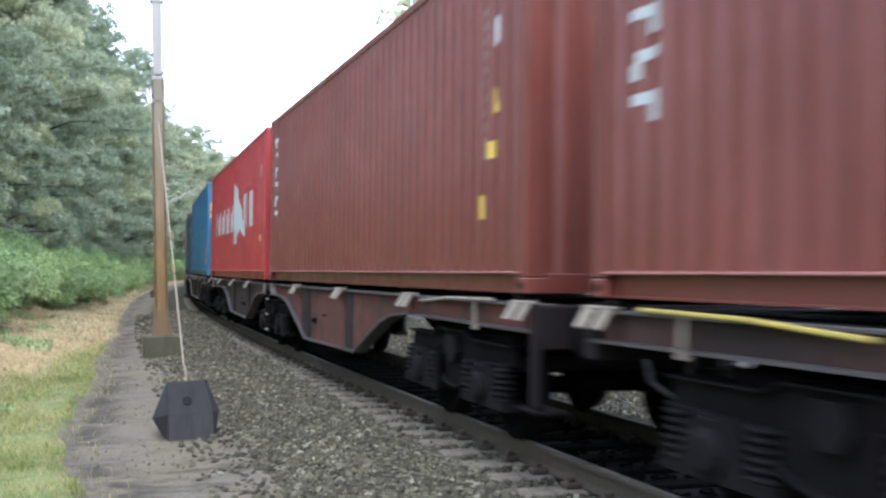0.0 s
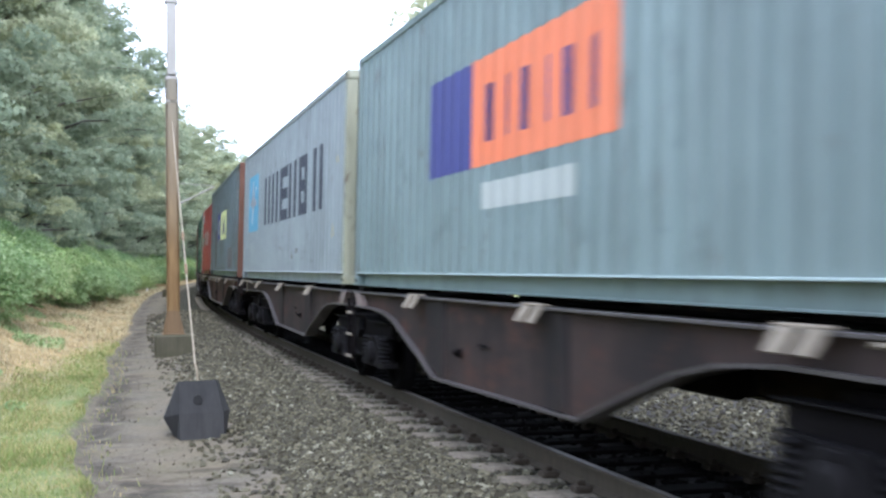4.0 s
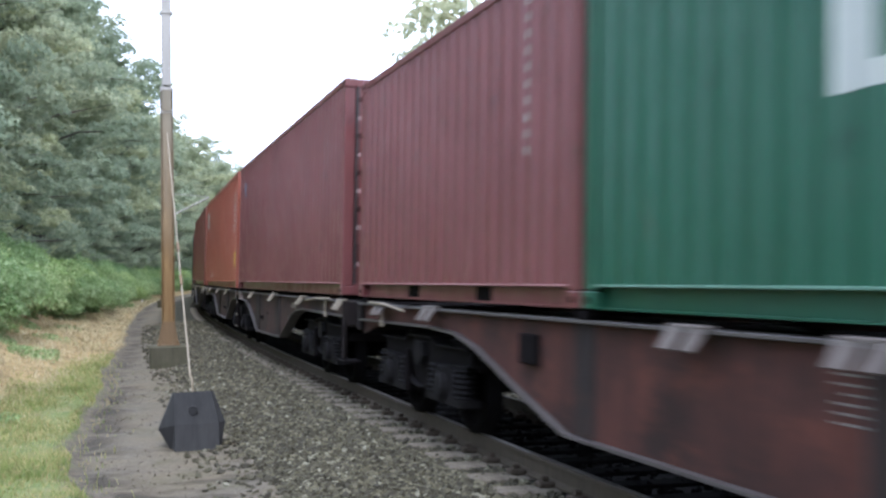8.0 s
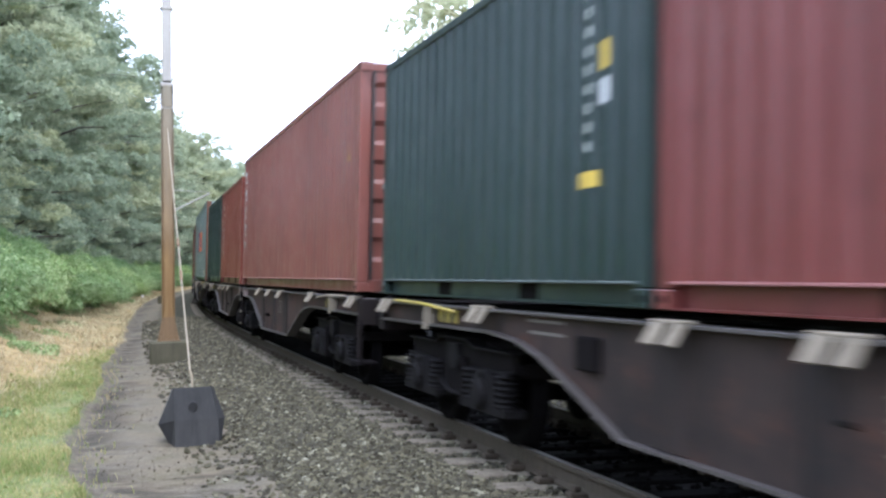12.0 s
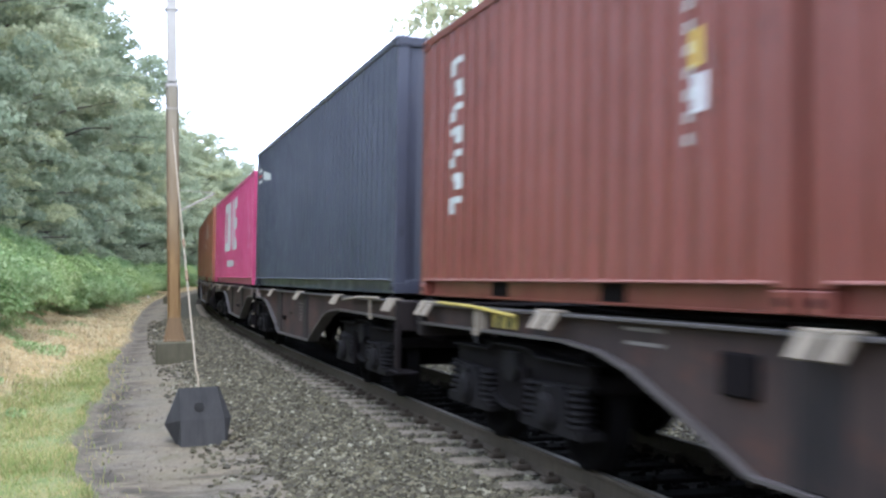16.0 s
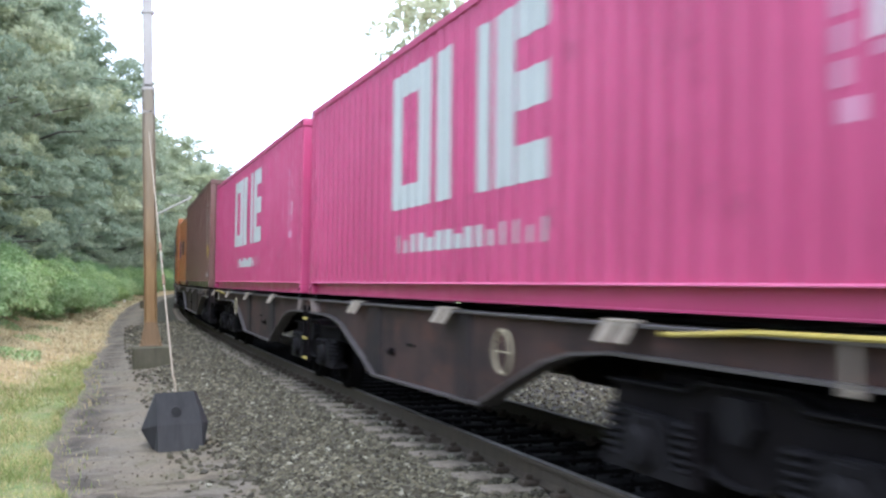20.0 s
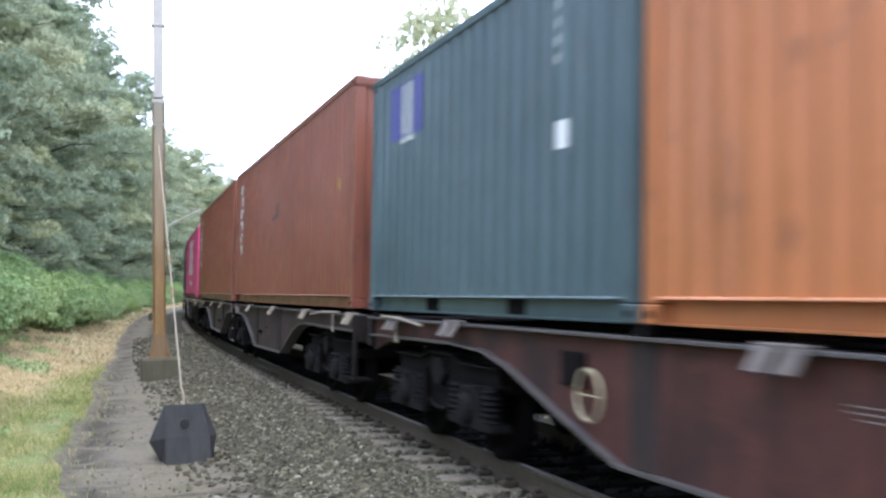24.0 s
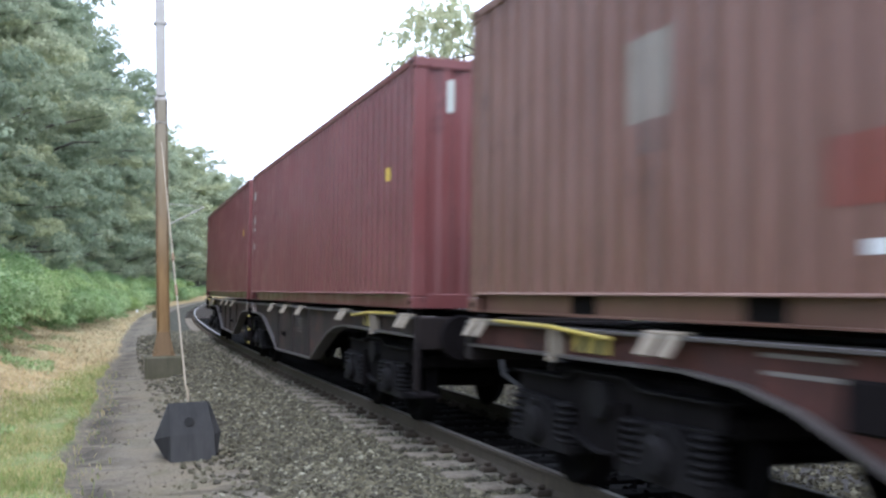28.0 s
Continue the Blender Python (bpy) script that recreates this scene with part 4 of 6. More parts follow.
def bogie(parent, x):
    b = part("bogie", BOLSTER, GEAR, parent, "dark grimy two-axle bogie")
    b.matrix_basis = pose(x, 0, 0)
    part("centre_pivot", CENTRE_PIVOT, GEAR, b)
    for sx in (-1.35, 1.35):
        part("headstock", HEADSTOCK, GEAR, b).matrix_basis = pose(sx, 0, 0)
    for sy in (-1, 1):
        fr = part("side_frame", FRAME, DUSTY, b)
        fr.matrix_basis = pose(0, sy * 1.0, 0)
        part("lower_flange", FRAME_LOW, GEAR_HIGHLIGHT, b).matrix_basis = pose(0, sy * 1.0, 0)
        part("upper_flange", FRAME_TOP, GEAR_HIGHLIGHT, b).matrix_basis = pose(0, sy * 1.0, 0)
        part("brake_hanger", HANGER, GEAR, b).matrix_basis = pose(0.36, sy * 1.09, 0)
        part("bolster_end", BOLSTER_END, GEAR_HIGHLIGHT, b).matrix_basis = pose(0, sy * 1.05, 0)
        for sx in (-0.9, 0.9):
            part("axlebox", AXLEBOX, GEAR_HIGHLIGHT, b).matrix_basis = pose(sx, sy * 1.02, 0.46, 0, 0, 0 if sy > 0 else 180)
            for e in (-0.4, 0.4):
                part("spring", SPRING, GEAR_HIGHLIGHT, b).matrix_basis = pose(sx + e, sy * 1.04, 0.36)
            part("brake_shoe", SHOE, GEAR, b).matrix_basis = pose(sx * 0.42, sy * 0.76, 0.48, 0, 12 if sx > 0 else -12, 0)
    for sx in (-0.9, 0.9):
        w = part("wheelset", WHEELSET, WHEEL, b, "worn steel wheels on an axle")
        w.matrix_basis = pose(sx, 0, 0.46)
        SPINNING.append((w, x + sx, sx))
    return b


def soffit(kind):
    """Lower edge of the side beam as x, z pairs, from the near end; outer end first for the articulated half."""
    if kind == "half":
        return [(-6.2, 1.0), (-2.75, 1.01), (-2.2, 0.97), (-1.75, 0.88), (-1.2, 0.7), (-0.45, 0.44), (2.85, 0.41), (3.3, 0.57), (3.9, 0.75), (4.4, 0.91), (4.8, 0.98), (5.3, 1.01), (6.22, 1.02)]
    arch = [(-9.27, 1.0), (-6.5, 1.02), (-5.75, 0.99), (-5.2, 0.89), (-4.3, 0.63), (-3.4, 0.39)]
    return arch + [(-x, z) for x, z in reversed(arch)]


def z_at(line, x):
    for (a, za), (b, zb) in zip(line, line[1:]):
        if a <= x <= b:
            return za + (zb - za) * (x - a) / (b - a)
    return 0.95


def beam(line, y0, y1):
    g = Geo()
    top = 1.172
    n = len(line)
    for y in (y0, y1):
        g.v += [(x, y, z) for x, z in line] + [(x, y, top) for x, z in line]
    for i in range(n - 1):
        g.f += [(i, i + 1, n + i + 1, n + i), (2 * n + i, 3 * n + i, 3 * n + i + 1, 2 * n + i + 1), (i, 2 * n + i, 2 * n + i + 1, i + 1)]
    g.f += [(0, n, 3 * n, 2 * n), (n - 1, 3 * n - 1, 4 * n - 1, 2 * n - 1)]
    return g


def lip(line, y0, y1, h=0.022):
    """The bottom flange that follows the beam's lower edge."""
    g = Geo()
    n = len(line)
    g.v = [(x, y, z + d) for x, z in line for y, d in ((y0, -h), (y1, -h), (y1, 0), (y0, 0))]
    for i in range(n - 1):
        for j in range(4):
            g.f.append((i * 4 + j, i * 4 + (j + 1) % 4, (i + 1) * 4 + (j + 1) % 4, (i + 1) * 4 + j))
    g.f += [(0, 1, 2, 3), ((n - 1) * 4 + 3, (n - 1) * 4 + 2, (n - 1) * 4 + 1, (n - 1) * 4)]
    return g


LATCH_FACES = [(0, 1, 2, 3), (4, 7, 6, 5), (0, 4, 5, 1), (1, 5, 6, 2), (2, 6, 7, 3), (3, 7, 4, 0)]


def latch_mesh():
    """Two folded plates side by side on a hinge bar."""
    g = Geo()
    for x in (-0.115, 0.115):
        a, b = x - 0.06, x + 0.06
        g.add([(a, 0.0, 0.01), (b, 0.0, 0.01), (b, 0.085, -0.115), (a, 0.085, -0.115), (a, 0.02, 0.022), (b, 0.02, 0.022), (b, 0.1, -0.105), (a, 0.1, -0.105)], LATCH_FACES)
    return g.box(-0.2, 0.2, -0.05, 0.025, 0.012, 0.034, 0.006).mesh("latch")


LATCH_MESH = latch_mesh()
SPIGOT = Geo().box(-0.08, 0.08, -0.07, 0.07, 1.197, 1.259, 0.01).turned([(0.03, 1.259), (0.03, 1.28), (0.012, 1.29)], 8, "z").mesh("spigot")
RING_PTS = [(0.17 * math.cos(k * math.pi / 8), 0, 0.17 * math.sin(k * math.pi / 8)) for k in range(17)]
BRAKE_RING = Geo().tube(RING_PTS, 0.013, 6).tube([(-0.16, 0, 0), (0.16, 0, 0)], 0.006, 5).mesh("brake_wheel")
BUFFER = Geo().turned([(0.09, 0.0), (0.09, -0.2), (0.07, -0.2), (0.07, -0.34), (0.2, -0.345), (0.225, -0.365), (0.21, -0.39)], 18, "x").mesh("buffer")


BANDS = {"plain": ((0.0, 0.42), (2.9, 0.6)), "ribbed": ((0.05, 0.4), (1.43, 0.3), (3.0, 0.4)), "single": ((-2.95, 0.36), (0.24, 0.3), (3.15, 0.32))}
LATCHES = {"plain": (-6.0, -2.95, 0.27, 3.42), "ribbed": (-5.85, -2.9, 0.2, 1.65, 3.1), "single": (-5.55, -2.55, -1.08, 0.65, 2.52, 6.3, 8.15), "mixed": (-7.25, -5.65, -2.5, 0.28, 1.72, 6.36, 8.15)}
BANDS["mixed"] = BANDS["single"]


def wagon(kind, inner, label, paint_mat, marks, style, ring_at=None, yellow=True, box_at=None, plate_at=None, board_at=None):
    """A flat container wagon, or one half of an articulated pair, standing at the origin on rail level."""
    t = thing("container_wagon", label, "freight wagon", "wagons of the train")
    line = soffit(kind)
    x0, x1 = line[0][0], line[-1][0]
    half = kind == "half"
    for sy in (-1, 1):
        web = part("side_beam", beam(line, sy * 1.10, sy * 1.125), paint_mat, t, "fish-bellied steel side beam")
        part("bottom_flange", lip(line, sy * 1.02, sy * 1.19), EDGE, web)
        part("top_flange", Geo().box(x0, x1, min(sy * 0.98, sy * 1.2), max(sy * 0.98, sy * 1.2), 1.172, 1.197, 0.004), EDGE, web)
        def slab(x0, x1, d0, d1, z0, z1, c=0.0):
            return Geo().box(x0, x1, min(sy * d0, sy * d1), max(sy * d0, sy * d1), z0, z1, c)
        for x, w in BANDS[style]:
            g, h = Geo(), w / 2
            foot = [z_at(line, x + d) + 0.01 for d in (-h, h)]
            plan = [(x - h, 1.126), (x - h + 0.05, 1.156), (x + h - 0.05, 1.156), (x + h, 1.126)]
            zs = (foot[0], foot[0], foot[1], foot[1])
            g.add([(px, sy * py, z) for (px, py), z in zip(plan, zs)] + [(px, sy * py, 1.168) for px, py in plan], [(0, 1, 5, 4), (1, 2, 6, 5), (2, 3, 7, 6), (0, 3, 2, 1), (4, 5, 6, 7), (0, 4, 7, 3)])
            part("stiffener", g, BAND, web, "grimy pressed stiffener with recess shade in its paint")
        for x in LATCHES[style]:
            part("latch", LATCH_MESH, DULL_LATCH if style == "mixed" else LATCH, web, "dusty grey folding latch" if style == "mixed" else "chipped grey-white folding latch").matrix_basis = pose(x, sy * 1.2, 1.185, 0, 0, 0 if sy > 0 else 180)
        for a0, a1, z, n, gap in marks:
            for r in range(n):
                zz = z - gap * r
                if zz > max(z_at(line, a0), z_at(line, a1)) + 0.03:
                    part("stencil_line", slab(a0 + 0.03 * (r % 3 == 1), a1 - 0.07 * (r % 4 == 2), 1.127, 1.13, zz - gap * 0.13, zz + gap * 0.13), MARK, web)
        if plate_at is not None:
            x, z = plate_at
            part("yellow_plate", slab(x, x + 0.62, 1.127, 1.133, z, z + 0.085).box(x + 0.45, x + 0.62, min(sy * 1.127, sy * 1.133), max(sy * 1.127, sy * 1.133), z + 0.085, z + 0.12), YELLOW, web, "faded yellow plate")
        if board_at is not None:
            for z in (0.985, 1.036):
                part("notice_board", slab(board_at, board_at + 0.48, 1.127, 1.134, z, z + 0.046), BOARD, web, "dusty beige notice board")
        # key slot, a dark slab for the shade inside it, and drain cock
        x = 1.55 if half else -0.6
        part("key_slot", slab(x - 0.12, x + 0.12, 1.127, 1.14, 0.79, 0.82, 0.005), SLOT_SHADE, web, "slot in the web, its inner shade a dark slab")
        part("drain_cock", Geo().turned([(0.045, 0), (0.045, sy * 0.03), (0.022, sy * 0.035), (0.022, sy * 0.07)], 10, "y", (x + 0.62, sy * 1.127, 0.7)).tube([(x + 0.62, sy * 1.19, 0.7), (x + 0.5, sy * 1.2, 0.74)], 0.012, 6), GEAR, web)
        if box_at is not None:
            part("valve_box", Geo().box(box_at, box_at + 0.34, min(sy * 1.127, sy * 1.17), max(sy * 1.127, sy * 1.17), 0.82, 1.06, 0.015), GEAR, web, "dark square valve box")
        if ring_at is not None:
            part("brake_wheel", BRAKE_RING, YELLOW if yellow and not half else CREAM, web, "pale-rimmed hand brake wheel").matrix_basis = pose(ring_at, sy * 1.2, 0.9 if half else 0.79)
        # end rods, striped panel and steps at the buffer end
        ends = (-1,) if half else (-1, 1)
        for e in ends:
            xe = x0 if e < 0 else x1
            k0, k1 = (0.75, 2.7) if half else (0.7, 2.1)
            rod = Geo().tube([(xe - e * k0, sy * 1.23, 1.212), (xe - e * (k0 + (k1 - k0) * 0.55), sy * 1.255, 1.2), (xe - e * (k0 + (k1 - k0) * 0.85), sy * 1.25, 1.165), (xe - e * k1, sy * 1.24, 1.15)], 0.015, 7)
            part("release_rod", rod, YELLOW if yellow else LATCH, t, "yellowed release rod")
            x = xe - e * (1.78 if style == "ribbed" else 1.2)
            part("release_lever", slab(x - 0.02, x + 0.02, 1.21, 1.235, 0.97, 1.2, 0.006).box(x - 0.045, x + 0.045, min(sy * 1.2, sy * 1.235), max(sy * 1.2, sy * 1.235), 0.95, 0.985, 0.006), LATCH, t, "grey-white release lever")
            if style == "ribbed":
                part("lever_bracket", slab(x - 0.06, x + 0.06, 1.127, 1.2, 0.985, 1.168, 0.008), LATCH, t, "chipped pale bracket")
                c0, c1 = sorted((x - e * 0.2, x - e * 0.72))
                part("changeover_plate", slab(c0, c1, 1.127, 1.14, 1.03, 1.155, 0.006), YELLOW, t, "worn yellow changeover plate")
                for k in range(2):
                    xx = c0 + 0.08 + 0.24 * k
                    part("plate_patch", Geo().prism([(xx, 1.035), (xx + 0.1, 1.035), (xx + 0.16, 1.15), (xx + 0.06, 1.15)], sy * 1.141, sy * 1.144), STRIPE, t)
            if sy * e < 0:
                part("handrail_post", slab(xe + e * 0.02 - 0.03, xe + e * 0.02 + 0.03, 1.16, 1.22, 0.45, 1.2, 0.008), SOOT, t)
                part("foot_step", slab(xe - 0.22, xe + 0.22, 1.0, 1.24, 0.4, 0.43, 0.006).box(xe - 0.19, xe - 0.17, min(sy * 1.2, sy * 1.22), max(sy * 1.2, sy * 1.22), 0.43, 0.94), GEAR, t)
            if not half:
                part("end_gusset", Geo().prism([(xe - e * 0.03, 1.0), (xe - e * 1.0, 1.0), (xe - e * 0.55, 0.92), (xe - e * 0.03, 0.82)], sy * 1.09, sy * 1.125), paint_mat, t)
            part("buffer", BUFFER, GEAR, t, "round sprung buffer").matrix_basis = pose(xe + e * 0.1, sy * 0.875, 1.0, 0, 0, 0 if e < 0 else 180)
        if half and inner:
            for z in (0.34, 0.62, 0.9):
                part("ladder_rung", Geo().box(6.2, 6.52, min(sy * 1.18, sy * 1.22), max(sy * 1.18, sy * 1.22), z, z + 0.03, 0.005), YELLOW if yellow else LATCH, t)
            for x in (6.2, 6.5):
                part("ladder_post", Geo().box(x - 0.018, x + 0.018, min(sy * 1.17, sy * 1.21), max(sy * 1.17, sy * 1.21), 0.3, 1.1, 0.005), GEAR, t)
        if half:
            part("end_bracket", Geo().prism([(5.86, 1.172), (6.14, 1.172), (6.0, 1.02), (5.72, 1.02)], sy * 1.127, sy * 1.2), BRACKET, t, "dusty pink-beige bracket")
    part("centre_sill", Geo().box(x0 + 0.05, x1 - 0.05, -0.28, 0.28, 0.86, 1.17, 0.02), GEAR, t)
    for e in ((-1,) if half else (-1, 1)):
        xe = x0 if e < 0 else x1
        part("headstock", Geo().box(xe - 0.06 if e < 0 else xe - 0.1, xe + 0.1 if e < 0 else xe + 0.06, -1.19, 1.19, 0.86, 1.19, 0.015), SOOT, t)
        part("coupling", Geo().tube([(xe, 0, 1.0), (xe + e * 0.25, 0, 0.98), (xe + e * 0.5, 0, 0.9)], 0.045, 8).box(min(xe, xe + e * 0.2), max(xe, xe + e * 0.2), -0.12, 0.12, 0.88, 1.1, 0.01), GEAR, t)
        for sy in (-1, 1):
            part("brake_hose", Geo().tube([(xe + e * 0.05, sy * 0.32, 0.9), (xe + e * 0.2, sy * 0.33, 0.62), (xe + e * 0.36, sy * 0.2, 0.5), (xe + e * 0.48, sy * 0.06, 0.62)], 0.024, 7), HOSE, t)
    for k in range(5 if half else 8):
        n = 5 if half else 8
        x = x0 + 0.6 + (x1 - x0 - 1.2) * k / (n - 1)
        part("cross_beam", Geo().box(x - 0.06, x + 0.06, -1.09, 1.09, 0.98, 1.16, 0.01), GEAR, t)
    part("brake_cylinder", Geo().turned([(0.05, -0.45), (0.17, -0.4), (0.17, 0.35), (0.05, 0.4)], 16, "x", (1.2, 0.55, 0.66)), GEAR, t)
    part("air_tank", Geo().turned([(0.03, -0.5), (0.19, -0.42), (0.19, 0.42), (0.03, 0.5)], 16, "x", (0.6 if half else -1.5, -0.55, 0.64)), GEAR, t)
    spots = ([-5.9, 5.85] if half else [-9.0, -3.1, 3.1, 9.0])
    for x in spots:
        for sy in (-1, 1):
            part("spigot", SPIGOT, GEAR, t).matrix_basis = pose(x, sy * 1.12, 0)
    if half:
        bogie(t, -3.98)
        if inner:
            bogie(t, 6.41)
    else:
        bogie(t, -7.1)
        bogie(t, 7.1)
    return t


# ---- containers ----
WIDE = 2.438
PITCH, DEEP = 0.276, 0.028


def fold(x):
    """Depth of the corrugation below its outer face."""
    u = (x / PITCH) % 1.0
    if u < 0.26:
        return 0.0
    if u < 0.5:
        return DEEP * (u - 0.26) / 0.24
    if u < 0.76:
        return DEEP
    return DEEP * (1 - (u - 0.76) / 0.24)


def fold_xs(x0, x1):
    xs = {round(x0, 4), round(x1, 4)}
    k = math.floor(x0 / PITCH)
    while k * PITCH < x1:
        for u in (0.0, 0.26, 0.5, 0.76):
            x = (k + u) * PITCH
            if x0 < x < x1:
                xs.add(round(x, 4))
        k += 1
    return sorted(xs)


def corrugated(x0, x1, lo, hi, out):
    """A folded sheet in x, z whose outer folds lie at y = out; lo and hi are heights or functions of x."""
    lo_f = lo if callable(lo) else (lambda x: lo)
    hi_f = hi if callable(hi) else (lambda x: hi)
    g = Geo()
    xs = fold_xs(x0, x1)
    for x in xs:
        y = out - fold(x)
        g.v += [(x, y, lo_f(x)), (x, y, hi_f(x))]
    for i in range(len(xs) - 1):
        g.f.append((2 * i, 2 * i + 2, 2 * i + 3, 2 * i + 1))
    return g


def turned_y(g):
    """The same on the other side."""
    h = Geo()
    h.v = [(-x, -y, z) for x, y, z in g.v]
    h.f = list(g.f)
    return h


BOX_MESHES = {}


def cached(key, make):
    if key not in BOX_MESHES:
        BOX_MESHES[key] = make().mesh(key[0])
    return BOX_MESHES[key]


CASTING = Geo().box(-0.089, 0.089, -0.081, 0.081, -0.059, 0.059, 0.008).mesh("corner_casting")
SLOT = Geo().turned([(0.03, -0.003), (0.03, 0.003)], 10, "y").mesh("casting_hole")
# holes and pockets are flat pieces, with their inner shade as near-black colour
HOLE_SHADE = mat("hole shade", (0.008, 0.007, 0.007), 0.95, 0, 0.05)
BAR = rough_metal("galvanised bar", (0.42, 0.42, 0.4), (0.25, 0.2, 0.16), 0.5, 0.45, 0.5)
LABEL_Y = rough_metal("yellow label", (0.6, 0.42, 0.06), (0.38, 0.28, 0.09), 0.3, 0.6)
LABEL_W = rough_metal("white label", (0.58, 0.6, 0.6), (0.45, 0.45, 0.45), 0.3, 0.6)
PINK_MARK = rough_metal("faded pink-white marking", (0.5, 0.27, 0.36), (0.5, 0.15, 0.26), 0.5, 0.6)
LABEL_O = rough_metal("orange label", (0.75, 0.38, 0.13), (0.5, 0.3, 0.15), 0.25, 0.6)
LETTER_W = rough_metal("letter white", (0.41, 0.44, 0.41), (0.31, 0.335, 0.31), 0.3, 0.6)
LETTER_K = rough_metal("letter dark blue-black", (0.028, 0.034, 0.05), (0.08, 0.09, 0.1), 0.35, 0.6)
RUSTY = rough_metal("bare rust", (0.15, 0.065, 0.04), (0.06, 0.035, 0.028), 0.6, 0.85)


WORN = {}


def worn_of(colour):
    """The same paint rubbed pale along an edge."""
    if colour.name not in WORN:
        WORN[colour.name] = rough_metal(colour.name + " rubbed", tuple(min(0.7, x * 1.5 + 0.09) for x in PAINTS[colour.name]), PAINTS[colour.name], 0.5, 0.6)
    return WORN[colour.name]


def container(size, high, label, colour, door_near=False, post=None, pockets=None):
    """A shipping container standing on z = 0, its near end at -x; colour is its paint."""
    L = 12.192 if size == 40 else 6.058
    H = 2.896 if high else 2.591
    t = thing("shipping_container", label, "container", "containers on the train")
    a, w = L / 2, WIDE / 2
    key = (size, high)
    out = w - 0.008
    wall = cached(("side_wall", *key), lambda: corrugated(-a + 0.15, a - 0.15, 0.155, H - 0.075, out))
    wall_b = cached(("side_wall", *key, "b"), lambda: turned_y(corrugated(-a + 0.15, a - 0.15, 0.155, H - 0.075, out)))
    part("side_wall", wall, colour, t, "corrugated steel side wall")
    part("side_wall", wall_b, colour, t, "corrugated steel side wall")
    rail = cached(("bottom_rail", *key), lambda: Geo().box(-a + 0.17, a - 0.17, w - 0.125, w - 0.09, 0.012, 0.15).box(-a + 0.17, a - 0.17, w - 0.125, w - 0.04, 0.0, 0.012))
    edge = cached(("rail_edge", *key), lambda: Geo().box(-a + 0.17, a - 0.17, w - 0.14, w + 0.004, 0.146, 0.164, 0.004))
    worn = worn_of(colour)
    top = cached(("top_rail", *key), lambda: Geo().box(-a + 0.17, a - 0.17, w - 0.06, w - 0.002, H - 0.08, H - 0.004, 0.006))
    for turn in (0, 180):
        b = part("bottom_rail", rail, colour, t)
        b.matrix_basis = pose(0, 0, 0, 0, 0, turn)
        part("rail_edge", edge, worn, b, "rubbed pale edge")
        part("top_rail", top, colour, t).matrix_basis = pose(0, 0, 0, 0, 0, turn)
        sill = cached(("end_sill", *key), lambda: Geo().box(-a + 0.005, -a + 0.12, -w + 0.16, w - 0.16, 0.0, 0.15, 0.006))
        head = cached(("end_header", *key), lambda: Geo().box(-a + 0.005, -a + 0.1, -w + 0.16, w - 0.16, H - 0.12, H - 0.008, 0.006))
        part("end_sill", sill, colour, t).matrix_basis = pose(0, 0, 0, 0, 0, turn)
        part("end_header", head, colour, t).matrix_basis = pose(0, 0, 0, 0, 0, turn)
    roof = cached(("roof", *key), lambda: Geo().add([(x, y, H - 0.02 - fold(x) * 0.5) for x in fold_xs(-a + 0.1, a - 0.1) for y in (-w + 0.05, w - 0.05)],
                  [(2 * i, 2 * i + 1, 2 * i + 3, 2 * i + 2) for i in range(len(fold_xs(-a + 0.1, a - 0.1)) - 1)]))
    part("roof", roof, colour, t)
    part("underfloor", cached(("underfloor", *key), lambda: Geo().box(-a + 0.1, a - 0.1, -w + 0.16, w - 0.16, 0.1, 0.145)), GEAR, t)
    postmesh = cached(("corner_post", *key), lambda: Geo().box(-0.08, 0.075, -0.075, 0.075, 0.118, H - 0.118, 0.012))
    for sx in (-1, 1):
        for sy in (-1, 1):
            pm = post if post and sx < 0 else colour
            part("corner_post", postmesh, pm, t).matrix_basis = pose(sx * (a - 0.09), sy * (w - 0.08), 0, 0, 0, 0 if sx > 0 else 180)
            for z in (0.059, H - 0.059):
                c = part("corner_casting", CASTING, pm, t)
                c.matrix_basis = pose(sx * (a - 0.089), sy * (w - 0.081), z)
                part("casting_hole", SLOT, HOLE_SHADE, c).matrix_basis = Matrix.Translation((0, sy * 0.081, 0)) @ Matrix.Diagonal((1.35, 1, 0.9, 1))
    # ends
    if not door_near:
        end = cached(("end_wall", *key), lambda: end_fold(a, w, H))
        part("end_wall", end, colour, t, "corrugated end wall")
    else:
        for sy in (-1, 1):
            gasket = cached(("door_gasket", *key, sy), lambda: Geo().box(-a - 0.006, -a + 0.03, min(sy * (w - 0.19), sy * (w - 0.16)), max(sy * (w - 0.19), sy * (w - 0.16)), 0.15, H - 0.12))
            d = part("door", cached(("door", *key, sy), lambda: door_fold(a, w, H, sy)), colour, t, "ribbed steel door leaf")
            part("door_gasket", gasket, HOSE, d, "black rubber door gasket")
            for yy in (0.28, 0.86):
                bar = part("lock_bar", cached(("lock_bar", *key, sy, yy), lambda: Geo().tube([(-a - 0.0, sy * yy, 0.1), (-a - 0.0, sy * yy, H - 0.1)], 0.019, 8)), BAR, d, "galvanised locking bar")
                part("bar_handle", cached(("bar_handle", *key, sy, yy), lambda: Geo().tube([(-a - 0.03, sy * yy, 1.05), (-a - 0.035, sy * (yy + (0.3 if yy < 0.5 else -0.3)), 1.02)], 0.014, 6).box(-a - 0.03, -a + 0.01, sy * yy - 0.05, sy * yy + 0.05, 1.3, 1.36)), BAR, bar)
